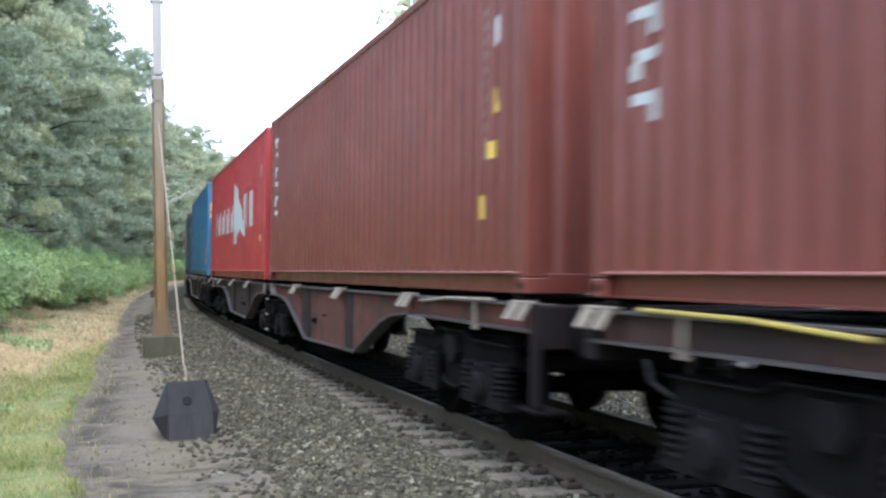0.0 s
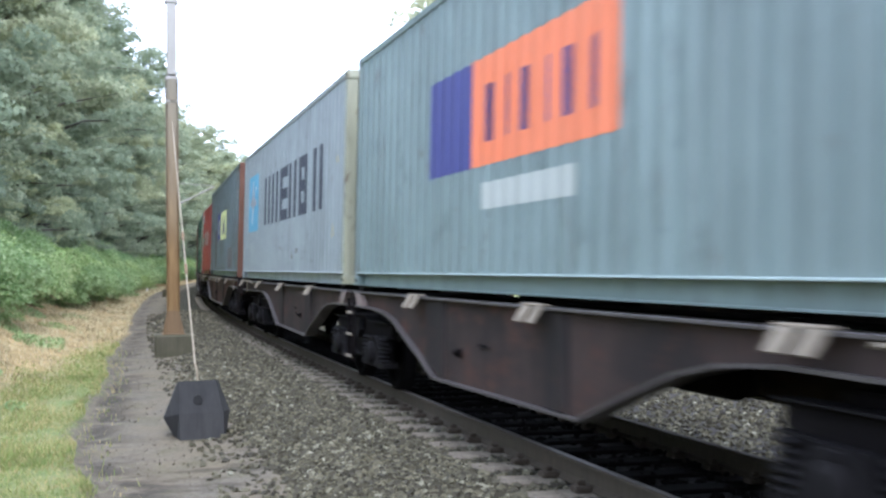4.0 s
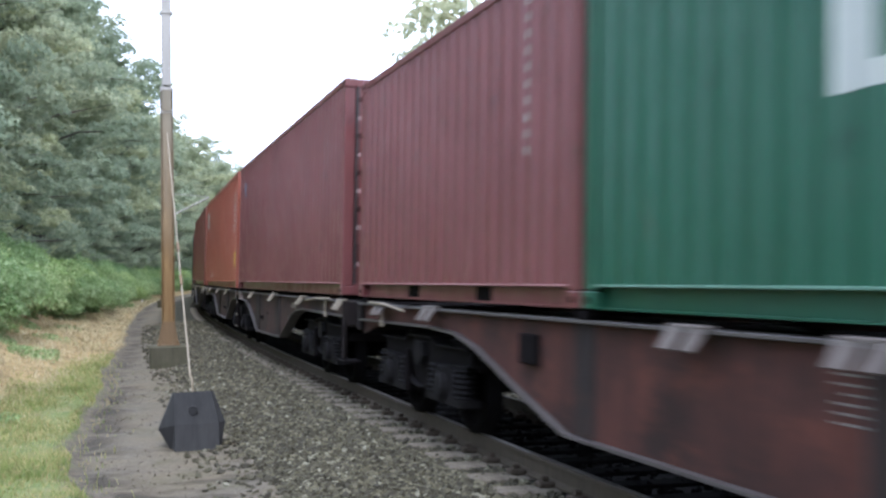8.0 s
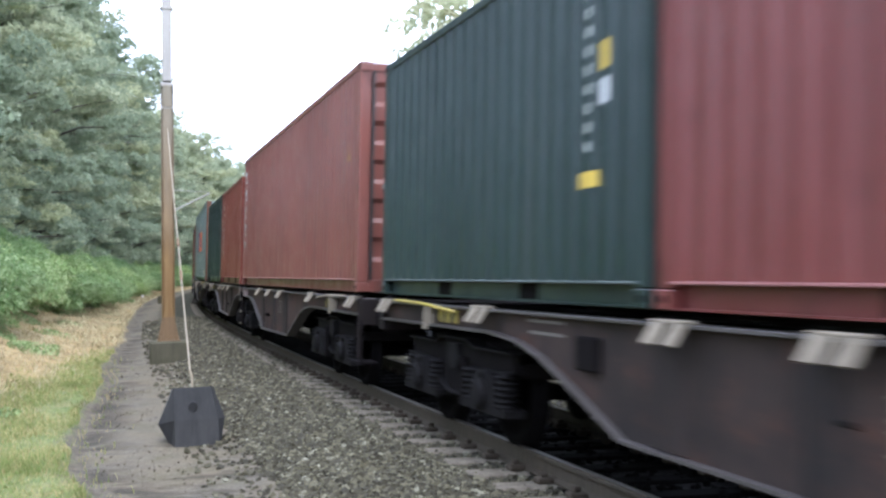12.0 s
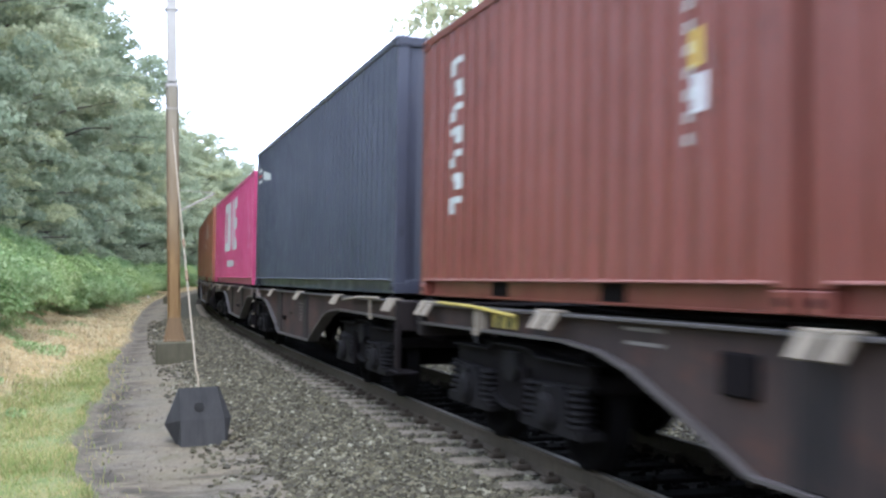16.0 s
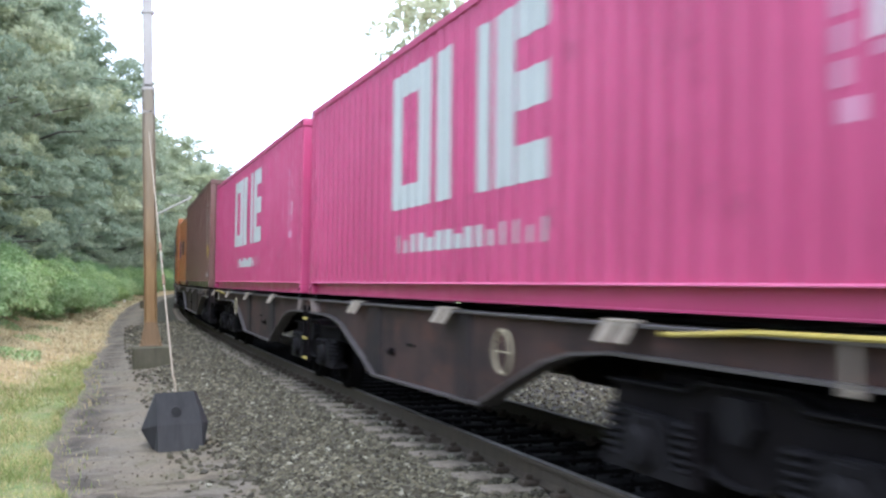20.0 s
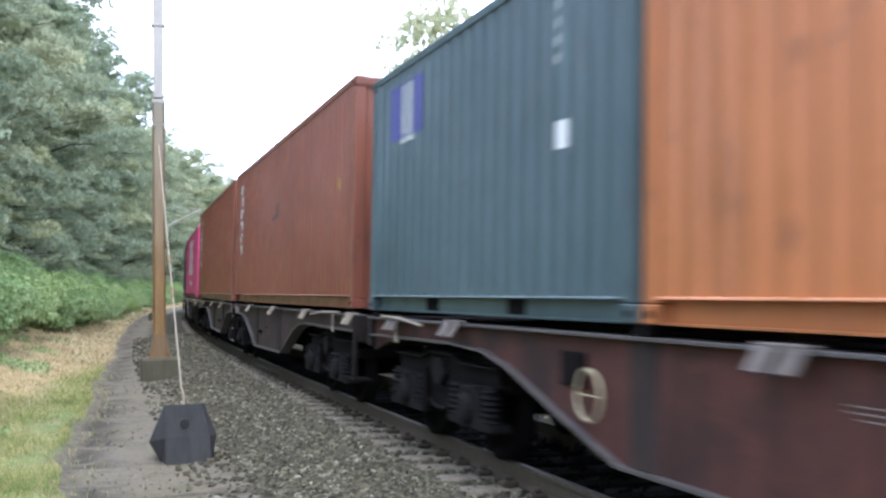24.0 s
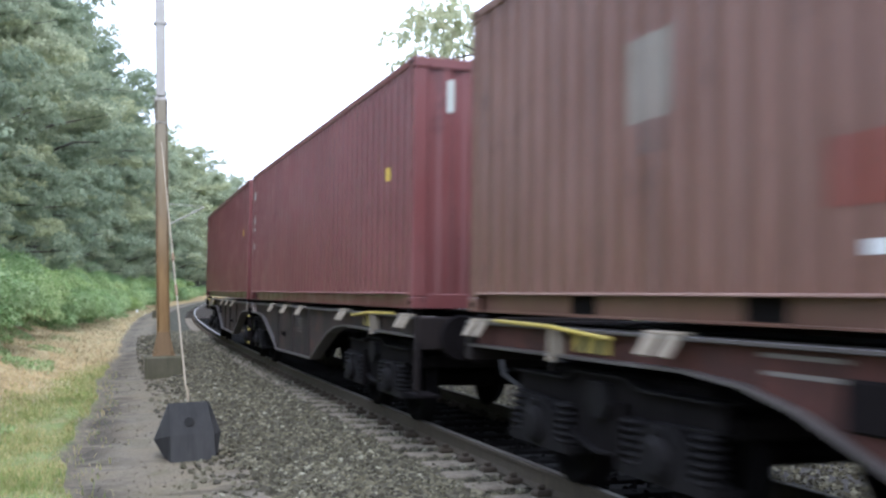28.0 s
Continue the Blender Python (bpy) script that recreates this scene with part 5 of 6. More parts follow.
    far = cached(("far_end", *key), lambda: turned_y(end_fold(a, w, H)))
    part("end_wall", far, colour, t, "corrugated end wall")
    if (pockets if pockets is not None else size == 20):
        for sy in (-1, 1):
            for x in (-1.02, 1.02):
                part("fork_pocket", Geo().box(x - 0.18, x + 0.18, min(sy * (w - 0.1), sy * (w - 0.086)), max(sy * (w - 0.1), sy * (w - 0.086)), 0.02, 0.142), HOLE_SHADE, t, "fork pocket, its inner shade a dark plate")
    return t


def end_fold(a, w, H):
    g = corrugated(-w + 0.16, w - 0.16, 0.15, H - 0.12, 0)
    h = Geo()
    h.v = [(-a + 0.02 - y, x, z) for x, y, z in g.v]
    h.f = list(g.f)
    return h


def door_fold(a, w, H, sy):
    """A door leaf with horizontal ribs."""
    g = Geo()
    y0, y1 = (0.01, w - 0.17) if sy > 0 else (-w + 0.17, -0.01)
    n = 5
    step = (H - 0.45) / n
    prof = [(0.155, 0.02), (0.3, 0.02)]
    for k in range(n):
        z = 0.3 + k * step
        prof += [(z + 0.08, 0.02), (z + 0.14, 0.055), (z + step - 0.16, 0.055), (z + step - 0.1, 0.02)]
    prof += [(H - 0.125, 0.02)]
    g.v = [(-a + d, y, z) for z, d in prof for y in (y0, y1)]
    g.f = [(2 * i, 2 * i + 1, 2 * i + 3, 2 * i + 2) for i in range(len(prof) - 1)]
    return g


def mark(t, x0, x1, z0, z1, material, name="marking", label="", slant=0.0, slant_top=None):
    """Paint on the near side wall, following its folds; x from the container's middle."""
    k0 = slant
    k1 = slant if slant_top is None else slant_top
    g = corrugated(x0, x1, (lambda x: z0 + k0 * (x - x0)), (lambda x: z1 + k1 * (x - x0)), WIDE / 2 - 0.005)
    part(name, g, material, t, label)


def code_marks(t, x, z_top, n, material=None, step=0.125, w=0.055, h=0.07):
    """A column of small white characters that cannot be read."""
    material = material or LETTER_W
    for k in range(n):
        z = z_top - k * step
        mark(t, x, x + w, z - h, z, material, "code_bar")


def plate(t, x0, x1, z0, z1, material, name="label_plate", label=""):
    g = Geo().box(x0, x1, WIDE / 2 - 0.006, WIDE / 2 - 0.003, z0, z1)
    part(name, g, material, t, label)


def end_plate(t, L, y0, y1, z0, z1, material, label=""):
    a = L / 2
    part("label_plate", Geo().box(-a + 0.014, -a + 0.018, y0, y1, z0, z1), material, t, label)


# ---- paints ----
BROWN = paint("brown-red paint", (0.2, 0.044, 0.027), 0.12, 0.35, 0.35)
BROWN_B = paint("rust-brown paint", (0.225, 0.062, 0.03), 0.2, 0.3, 0.45)
BROWN_C = paint("dull red-brown paint", (0.225, 0.068, 0.05), 0.2, 0.3, 0.45)
MAROON = paint("maroon paint", (0.18, 0.048, 0.048), 0.15, 0.4, 0.3)
RED = paint("bright red paint", (0.42, 0.035, 0.035), 0.05, 0.25, 0.25)
ORANGE_RED = paint("faded orange-red paint", (0.34, 0.085, 0.05), 0.15, 0.45, 0.3)
BLUE = paint("mid blue paint", (0.035, 0.175, 0.32), 0.1, 0.3, 0.35)
DARK_BLUE = paint("patchy dark blue paint", (0.05, 0.085, 0.14), 0.4, 0.5, 0.5)
NAVY = paint("slate navy paint", (0.042, 0.048, 0.076), 0.05, 0.3, 0.25)
NAVY_B = paint("dark navy paint", (0.028, 0.034, 0.065), 0.05, 0.25, 0.25)
GREY_BLUE = paint("pale blue-grey paint", (0.225, 0.3, 0.295), 0.25, 0.3, 0.45)
PALE = paint("pale grey paint", (0.31, 0.355, 0.36), 0.12, 0.3, 0.4)
SLATE = paint("weathered slate-blue paint", (0.145, 0.19, 0.205), 0.5, 0.35, 0.8)
GREEN = paint("deep green paint", (0.01, 0.1, 0.055), 0.05, 0.2, 0.25)
DARK_GREEN = paint("dark bottle-green paint", (0.013, 0.034, 0.034), 0.05, 0.25, 0.25)
PINK = paint("magenta paint", (0.56, 0.056, 0.18), 0.03, 0.2, 0.15)
RUST_ORANGE = paint("rusty orange-brown paint", (0.3, 0.092, 0.042), 0.4, 0.35, 0.55)
ORANGE = paint("bright orange paint", (0.5, 0.165, 0.045), 0.3, 0.3, 0.5)
TEAL = paint("teal grey-green paint", (0.058, 0.1, 0.115), 0.12, 0.4, 0.4)
STAINED = rough_metal("rust-stained slate", (0.085, 0.068, 0.06), (0.15, 0.17, 0.175), 0.75, 0.8)
INDIGO = rough_metal("logo indigo", (0.05, 0.055, 0.2), (0.08, 0.09, 0.2), 0.25, 0.6)
LOGO_YELLOW = rough_metal("logo pale yellow", (0.62, 0.66, 0.3), (0.45, 0.48, 0.3), 0.3, 0.6)
LOGO_ORANGE = rough_metal("logo orange", (0.75, 0.2, 0.09), (0.5, 0.2, 0.12), 0.25, 0.6)
LOGO_SKY = rough_metal("logo sky blue", (0.11, 0.32, 0.45), (0.25, 0.45, 0.55), 0.25, 0.6)
LOGO_GREEN = rough_metal("logo sea green", (0.02, 0.24, 0.17), (0.05, 0.25, 0.2), 0.25, 0.6)

LEN = {40: 12.192, 20: 6.058}


class Side:
    """Marks on the near side of one container, counted from its near end."""

    def __init__(self, t, size):
        self.t, self.h = t, LEN[size] / 2

    def bar(self, a0, a1, z0, z1, m, label="", slant=0.0, slant_top=None, name="painted_shape"):
        mark(self.t, a0 - self.h, a1 - self.h, z0, z1, m, name, label, slant, slant_top)
        return self

    def column(self, a, z_top, z_bot, n, m=LETTER_W, w=0.2):
        """A column of plain bars in place of vertical writing."""
        step = (z_top - z_bot) / n
        for k in range(n):
            z = z_top - k * step
            self.bar(a - w / 2, a - w / 2 + w * (1.0, 0.75, 0.9)[k % 3], z - step * 0.38, z - step * 0.1, m, name="plain_bar")
            self.bar(a - w / 2 + (0 if k % 2 else w * 0.62), a - w / 2 + w * (0.4 if k % 2 else 1.0), z - step * 0.8, z - step * 0.38, m, name="plain_bar")
        return self

    def code(self, a, z_top, n, m=LETTER_W, step=0.13):
        code_marks(self.t, a - self.h, z_top, n, m, step)
        return self

    def plate(self, a0, a1, z0, z1, m, label=""):
        return self.bar(a0, a1, z0, z1, m, label, name="label_plate")


def stems(sd, a0, a1, z0, z1, n, m, w=0.5, rise=0.0):
    """A row of plain upright bars standing for a painted name."""
    step = (a1 - a0) / n
    for k in range(n):
        a = a0 + k * step
        top = z1 - (rise if k % 3 == 1 else 0)
        sd.bar(a + step * 0.06, a + step * (0.06 + w), z0, top, m, name="plain_bar")


def usual(sd, high, m=LETTER_W):
    """Code column and small plates near the close end."""
    z = 2.35 if high else 2.1
    sd.code(0.9, z, 11, m, 0.12)
    sd.plate(0.6, 0.76, z - 0.35, z - 0.12, LABEL_W)


def warn(sd, z=1.1, m=LABEL_Y, below=True):
    sd.bar(0.58, 0.78, z, z + 0.04, m, "yellow warning triangle", 0.0, 1.0, "warning_triangle")
    if below:
        sd.plate(0.65, 0.86, z - 0.36, z - 0.22, m, "yellow label")


def pink_box(sd):
    """Three big pale shapes and a row of small ones below."""
    for a0, a1 in ((7.75, 8.12), (6.88, 7.22), (6.32, 6.66), (5.32, 5.66), (4.88, 5.24)):
        sd.bar(a0, a1, 0.91, 2.3, LETTER_W, name="plain_bar")
    sd.bar(4.2, 4.84, 0.91, 1.2, LETTER_W, name="plain_bar")
    sd.bar(4.2, 4.84, 1.46, 1.76, LETTER_W, name="plain_bar")
    sd.bar(4.2, 4.84, 2.01, 2.3, LETTER_W, name="plain_bar")
    stems(sd, 4.2, 8.08, 0.46, 0.64, 15, LETTER_W, 0.5, 0.05)
    for z in (0.91, 2.06):
        sd.bar(7.22, 7.75, z, z + 0.24, LETTER_W, name="plain_bar")
    for z in (1.82, 1.66, 1.5, 1.34, 1.18, 1.02):
        sd.bar(1.12, 1.22, z, z + 0.12, PINK_MARK, name="code_bar")
    sd.bar(1.06, 1.17, 0.86, 0.97, PINK_MARK, name="label_plate")
    sd.bar(0.86, 1.0, 1.2, 1.42, LABEL_W, name="label_plate")
    sd.bar(0.84, 0.96, 1.12, 1.18, PINK_MARK, name="label_plate")


def build_containers():
    """All boxes of the train, keyed by their order."""
    box = {}

    def add(n, size, high, label, colour, **kw):
        box[n] = (container(size, high, label, colour, **kw), size)
        return Side(*box[n])

    sd = add(0, 40, True, "brown-red high container with a column of white bars", BROWN)
    sd.column(11.55, 2.55, 1.0, 6, w=0.34)
    sd = add(1, 40, True, "brown-red high container with white bars and yellow labels", BROWN)
    sd.column(11.55, 2.55, 1.0, 6, w=0.34)
    usual(sd, True)
    warn(sd, 1.45)
    sd.plate(0.9, 1.08, 0.6, 0.8, LABEL_Y, "yellow label")
    sd = add(2, 40, True, "bright red high container with large white shapes", RED)
    stems(sd, 5.95, 10.7, 1.1, 1.75, 13, LETTER_W, 0.4, 0.15)
    sd.bar(4.1, 5.8, 1.2, 1.55, LETTER_W, "white painted shape", -0.25, 0.42)
    sd.bar(3.45, 4.4, 0.9, 1.2, LETTER_W, "", 0.2, 0.25)
    sd.bar(4.9, 5.75, 1.85, 2.05, LETTER_W, "", 0.1, 0.25)
    sd.bar(5.2, 5.6, 0.8, 1.2, LETTER_W)
    stems(sd, 2.1, 3.85, 1.1, 1.85, 5, LETTER_W, 0.42)
    usual(sd, True)
    warn(sd, 1.1)
    sd = add(3, 40, True, "blue high container with orange labels near its end", BLUE)
    sd.plate(0.75, 1.07, 0.62, 0.9, LABEL_O, "orange label")
    sd.plate(0.74, 1.06, 0.35, 0.52, LABEL_O, "orange label")
    sd.plate(0.88, 1.08, 1.1, 1.24, LABEL_O)
    end_plate(box[3][0], 12.192, 0.78, 1.13, 2.0, 2.25, LABEL_O, "orange label band")
    end_plate(box[3][0], 12.192, 0.78, 1.13, 1.78, 1.95, LABEL_O, "orange label band")
    sd.code(1.2, 2.1, 2)
    sd = add(4, 20, False, "short patchy dark blue container with rusty streaks", DARK_BLUE)
    sd.plate(1.55, 1.95, 1.74, 1.93, LABEL_W)
    sd.code(0.7, 1.9, 5)
    sd = add(5, 40, True, "pale blue-grey container with an indigo and orange panel", GREY_BLUE, post=RUSTY)
    sd.bar(7.9, 9.1, 1.1, 2.05, INDIGO, "indigo panel").bar(5.0, 7.9, 1.1, 2.05, LOGO_ORANGE, "orange panel")
    stems(sd, 5.3, 7.7, 1.3, 1.8, 6, INDIGO, 0.4)
    sd.bar(5.7, 7.6, 0.72, 0.95, LETTER_W)
    usual(sd, True)
    sd = add(6, 40, True, "pale grey container with dark bars and a sky-blue panel", PALE, post=paint("pale yellow-grey post", (0.42, 0.42, 0.3), 0.5, 0.3, 0.5))
    sd.bar(9.42, 11.15, 1.05, 2.32, LOGO_SKY, "sky-blue square panel")
    sd.bar(10.22, 10.48, 1.55, 1.82, LABEL_W, "white emblem", -1.4, 1.5).bar(10.48, 10.72, 1.19, 2.2, LABEL_W, "", 1.4, -1.6)
    sd.bar(9.76, 10.46, 1.63, 1.69, LABEL_W, "", -0.05, 0.3).bar(10.46, 11.05, 1.6, 1.9, LABEL_W, "", 0.12, -0.34)
    sd.bar(9.9, 10.46, 2.0, 2.06, LABEL_W, "", -0.45, -0.32)
    stems(sd, 7.5, 8.75, 1.12, 2.1, 2, LETTER_K, 0.42)
    for a0, a1 in ((7.05, 7.35), (6.5, 6.8), (5.85, 6.2), (4.85, 5.15), (4.35, 4.65), (3.75, 4.0), (3.2, 3.5), (2.4, 2.72), (1.85, 2.15)):
        sd.bar(a0, a1, 1.11, 2.1, LETTER_K, name="plain_bar")
    for z in (1.11, 1.5, 1.9):
        sd.bar(5.25, 5.85, z, z + 0.2, LETTER_K, name="plain_bar")
        sd.bar(3.5, 3.75, z, z + 0.2, LETTER_K, name="plain_bar")
    rusting = rough_metal("rust bleeding through", (0.16, 0.155, 0.135), (0.235, 0.25, 0.24), 0.7, 0.85)
    for a0, a1, z0, z1, rise in ((5.95, 6.2, 0.58, 0.61, 0.1), (5.7, 5.78, 0.54, 0.6, 0.0), (5.04, 5.11, 0.5, 0.62, 0.3), (4.64, 4.7, 0.38, 0.47, 0.3), (4.08, 4.18, 0.48, 0.55, 0.2), (3.98, 4.03, 0.36, 0.46, 0.0), (3.72, 3.77, 0.4, 0.53, 0.2), (6.72, 6.8, 0.31, 0.35, 0.0), (3.22, 3.28, 0.5, 0.55, 0.0), (2.5, 2.6, 0.31, 0.35, 0.1), (7.6, 7.65, 0.22, 0.28, 0.0)):
        sd.bar(a0, a1, z0, z1, rusting, "", 0.0, rise, "rust_spot")
    warn(sd, 1.7, LABEL_Y, False)
    sd.plate(0.86, 0.98, 0.66, 0.84, LABEL_Y)
    end_plate(box[6][0], 12.192, 0.9, 1.05, 1.2, 2.7, LABEL_Y, "yellow vertical strip")
    sd = add(7, 40, True, "weathered slate-blue container with rust and a yellow panel", SLATE, post=RUSTY)
    sd.bar(7.18, 8.45, 1.12, 1.98, INDIGO, "indigo panel").bar(4.62, 7.17, 1.1, 1.95, LOGO_YELLOW, "pale yellow panel")
    stems(sd, 4.8, 7.0, 1.25, 1.65, 7, INDIGO, 0.42, -0.15)
    stems(sd, 7.35, 8.25, 1.3, 1.75, 3, LETTER_W, 0.5)
    sd.bar(8.7, 9.5, 0.27, 1.49, STAINED, "dark rust-stained patch").bar(2.15, 3.85, 0.22, 0.8, STAINED, "dark rust-stained patch")
    usual(sd, True)
    sd = add(8, 20, False, "short faded red container with bold white shapes", paint("faded signal red", (0.4, 0.06, 0.05), 0.2, 0.4, 0.45))
    for a0, a1 in ((4.72, 4.88), (4.42, 4.58), (4.0, 4.2), (3.62, 3.8), (3.3, 3.46), (3.0, 3.14), (2.68, 2.82), (2.28, 2.48), (1.98, 2.14), (1.7, 1.88), (1.42, 1.56), (1.2, 1.34)):
        sd.bar(a0, a1, 1.11, 1.64, LETTER_W, name="plain_bar")
    sd.bar(5.15, 5.43, 1.1, 1.35, LOGO_GREEN, "green drop shape", 0, 0.9).bar(5.43, 5.7, 1.1, 1.6, LOGO_GREEN, "", 0, -0.9)
    sd.plate(4.9, 5.65, 2.05, 2.4, LABEL_W, "white panel")
    sd.bar(5.0, 5.5, 2.14, 2.24, INDIGO)
    sd.code(1.2, 2.4, 6)
    sd.plate(0.8, 0.95, 0.41, 0.53, RUSTY)
    sd = add(9, 40, False, "deep green container with widely spaced white shapes", GREEN, door_near=True, post=paint("worn green post", (0.13, 0.16, 0.11), 0.7, 0.3, 0.6))
    for a0, a1 in ((9.4, 9.68), (8.8, 9.05), (7.3, 7.52), (6.65, 6.88), (5.2, 5.5), (4.78, 5.0), (3.2, 3.52), (2.8, 3.02)):
        sd.bar(a0, a1, 1.03, 1.68, LETTER_W, name="plain_bar")
    for a0, a1, z in ((6.88, 7.3, 1.2), (4.9, 5.3, 1.3), (4.9, 5.3, 1.03), (4.9, 5.3, 1.56), (2.9, 3.3, 1.03), (2.9, 3.3, 1.56), (8.95, 9.45, 1.03)):
        sd.bar(a0, a1, z, z + 0.12, LETTER_W, name="plain_bar")
    sd.plate(5.55, 6.6, 0.68, 0.82, LABEL_W)
    sd.bar(6.0, 6.1, 0.45, 0.56, LETTER_W)
    sd.plate(0.86, 1.16, 0.72, 2.2, LABEL_W, "tall white panel with red rules")
    for z in (0.95, 1.22, 1.5, 1.78, 2.05):
        sd.plate(0.92, 1.1, z, z + 0.03, LABEL_O)
        sd.t.children[-1].matrix_basis = pose(0, 0.003, 0)
    sd.plate(0.85, 1.0, 0.8, 0.95, LABEL_W)
    end_plate(box[9][0], 12.192, 0.7, 1.05, 1.75, 2.05, LABEL_W, "white notice plate")
    sd = add(10, 20, False, "short maroon container with sharply ribbed walls", MAROON)
    sd.code(0.95, 2.4, 10)
    sd = add(11, 40, True, "maroon high container with a small blue label", MAROON, door_near=True)
    sd.plate(11.05, 11.3, 2.12, 2.46, LOGO_SKY, "blue square label")
    sd.code(0.95, 2.5, 9)
    sd = add(12, 40, True, "faded orange-red high container with a white emblem", ORANGE_RED, door_near=True)
    sd.bar(11.15, 11.5, 1.95, 2.5, LETTER_W, "white emblem block").bar(10.65, 11.0, 1.95, 2.5, LETTER_W)
    sd.plate(8.7, 8.95, 0.28, 0.42, LABEL_W)
    sd.plate(0.45, 0.77, 0.55, 0.9, LABEL_Y)
    sd.code(0.8, 2.4, 8)
    sd = add(13, 40, True, "brown-red high container with a small yellow label", BROWN_C, door_near=True)
    sd.plate(11.58, 11.78, 0.58, 0.77, LABEL_Y)
    sd.code(0.95, 2.2, 6)
    warn(sd, 1.9, LABEL_Y, False)
    sd = add(14, 20, False, "short brick-red container with white code bars", paint("brick-red paint", (0.19, 0.038, 0.034), 0.1, 0.25, 0.25), door_near=True)
    sd.code(0.95, 2.3, 12)
    sd.plate(0.66, 0.74, 1.62, 1.76, LABEL_Y)
    sd = add(15, 20, False, "short dark green container with yellow labels", DARK_GREEN)
    sd.code(0.82, 2.4, 11)
    sd.plate(0.73, 1.02, 0.79, 0.9, LABEL_Y, "yellow label")
    sd.plate(0.55, 0.72, 1.56, 1.75, LABEL_Y)
    sd.plate(0.55, 0.72, 1.33, 1.5, LABEL_W)
    sd = add(16, 40, True, "brown-red high container with white bars at its end", BROWN_C, door_near=True)
    sd.column(11.85, 2.6, 0.8, 9, w=0.14)
    sd.code(0.9, 2.4, 8)
    warn(sd, 1.7, LABEL_Y, False)
    sd = add(17, 20, False, "short brown-red container with small white bars", BROWN)
    sd.column(5.2, 2.2, 0.7, 7, w=0.2)
    sd = add(18, 20, False, "short dark green container without markings", DARK_GREEN)
    sd.code(0.9, 2.3, 8)
    sd = add(19, 40, True, "pale blue-grey container with an indigo and orange panel", GREY_BLUE, door_near=True, post=RUSTY)
    sd.bar(6.95, 8.25, 1.18, 1.98, INDIGO, "indigo panel").bar(4.36, 6.94, 1.17, 1.96, LOGO_ORANGE, "orange panel")
    stems(sd, 4.5, 6.7, 1.35, 1.7, 7, INDIGO, 0.42, -0.15)
    stems(sd, 7.1, 8.05, 1.35, 1.8, 3, LETTER_W, 0.5)
    stems(sd, 4.85, 6.6, 0.77, 0.93, 7, LETTER_W, 0.7, 0.05)
    sd.bar(6.2, 6.6, 2.1, 2.3, LETTER_W, "", 0.1, 0.5)
    scuff = rough_metal("dark scuff", (0.1, 0.13, 0.125), (0.19, 0.24, 0.235), 0.7, 0.8)
    for a0, a1, z0, z1, rise in ((7.78, 7.92, 0.42, 0.58, 0.2), (6.5, 6.8, 0.42, 0.48, 0.05), (5.5, 5.75, 0.22, 0.46, 0.1), (5.2, 5.36, 0.2, 0.32, 0.0), (4.95, 5.15, 0.36, 0.44, 0.1), (9.3, 9.36, 0.22, 0.32, 0.3), (8.5, 8.58, 0.2, 0.34, 0.2)):
        sd.bar(a0, a1, z0, z1, scuff, "", 0.0, rise, "scuff_mark")
    sd.plate(0.3, 1.9, 0.2, 0.4, paint("cream patch", (0.5, 0.48, 0.36), 0.4, 0.3, 0.5), "cream repainted patch")
    end_plate(box[19][0], 12.192, 0.7, 1.0, 2.1, 2.4, LABEL_W, "white notice plate")
    for n in (20, 21):
        sd = add(n, 20, False, "short brown-red container with a column of white bars", BROWN, door_near=(n == 20))
        sd.column(5.05, 2.25, 0.73, 7, w=0.3)
        sd.code(0.98, 2.3, 11)
        sd.plate(0.83, 0.98, 1.36, 1.58, LABEL_Y)
        sd.plate(0.8, 0.96, 1.1, 1.32, LABEL_W)
    sd = add(22, 40, True, "slate navy high container with a small white mark", NAVY)
    for z in (2.2, 2.32, 2.44):
        sd.bar(11.5, 11.9, z, z + 0.06, LETTER_W if z != 2.32 else RED, name="plain_bar")
    sd.bar(10.2, 11.3, 2.14, 2.28, LETTER_W, "", 0.1, 0.14)
    sd.code(1.2, 2.4, 6)
    pink_box(add(23, 40, False, "magenta container with three large pale shapes", PINK))
    sd = add(24, 20, False, "short rusty orange-brown container with a white emblem", RUST_ORANGE)
    sd.bar(5.3, 5.55, 1.65, 2.2, LETTER_W).bar(4.85, 5.1, 1.65, 2.2, LETTER_W).bar(5.1, 5.3, 1.65, 1.8, LETTER_W)
    sd.bar(3.8, 4.4, 0.2, 0.95, RUSTY, "dark rusty patch")
    sd.plate(0.25, 0.4, 0.2, 0.27, LOGO_GREEN)
    sd.code(1.0, 2.3, 10)
    sd = add(25, 40, False, "rust-brown container with white code bars and yellow label", BROWN_B)
    sd.code(0.98, 2.1, 10)
    sd.plate(0.72, 0.88, 1.3, 1.5, LABEL_W)
    warn(sd, 0.95, LABEL_Y, False)
    sd.plate(1.05, 1.26, 0.29, 0.36, LABEL_W)
    pink_box(add(26, 40, False, "magenta container with three large pale shapes", PINK))
    pink_box(add(27, 40, False, "magenta container with three large pale shapes", PINK))
    sd = add(28, 40, True, "dark brown high container with yellow labels", paint("dull brown paint", (0.17, 0.075, 0.058), 0.2, 0.35, 0.45))
    sd.plate(0.7, 0.97, 0.83, 1.15, LABEL_Y, "yellow label")
    sd.code(1.1, 2.3, 9)
    sd.plate(0.85, 1.15, 0.3, 0.38, LABEL_W)
    end_plate(box[28][0], 12.192, 0.6, 0.95, 2.25, 2.6, LABEL_Y, "large yellow label")
    sd = add(29, 20, False, "short bright orange container with dark bars", ORANGE)
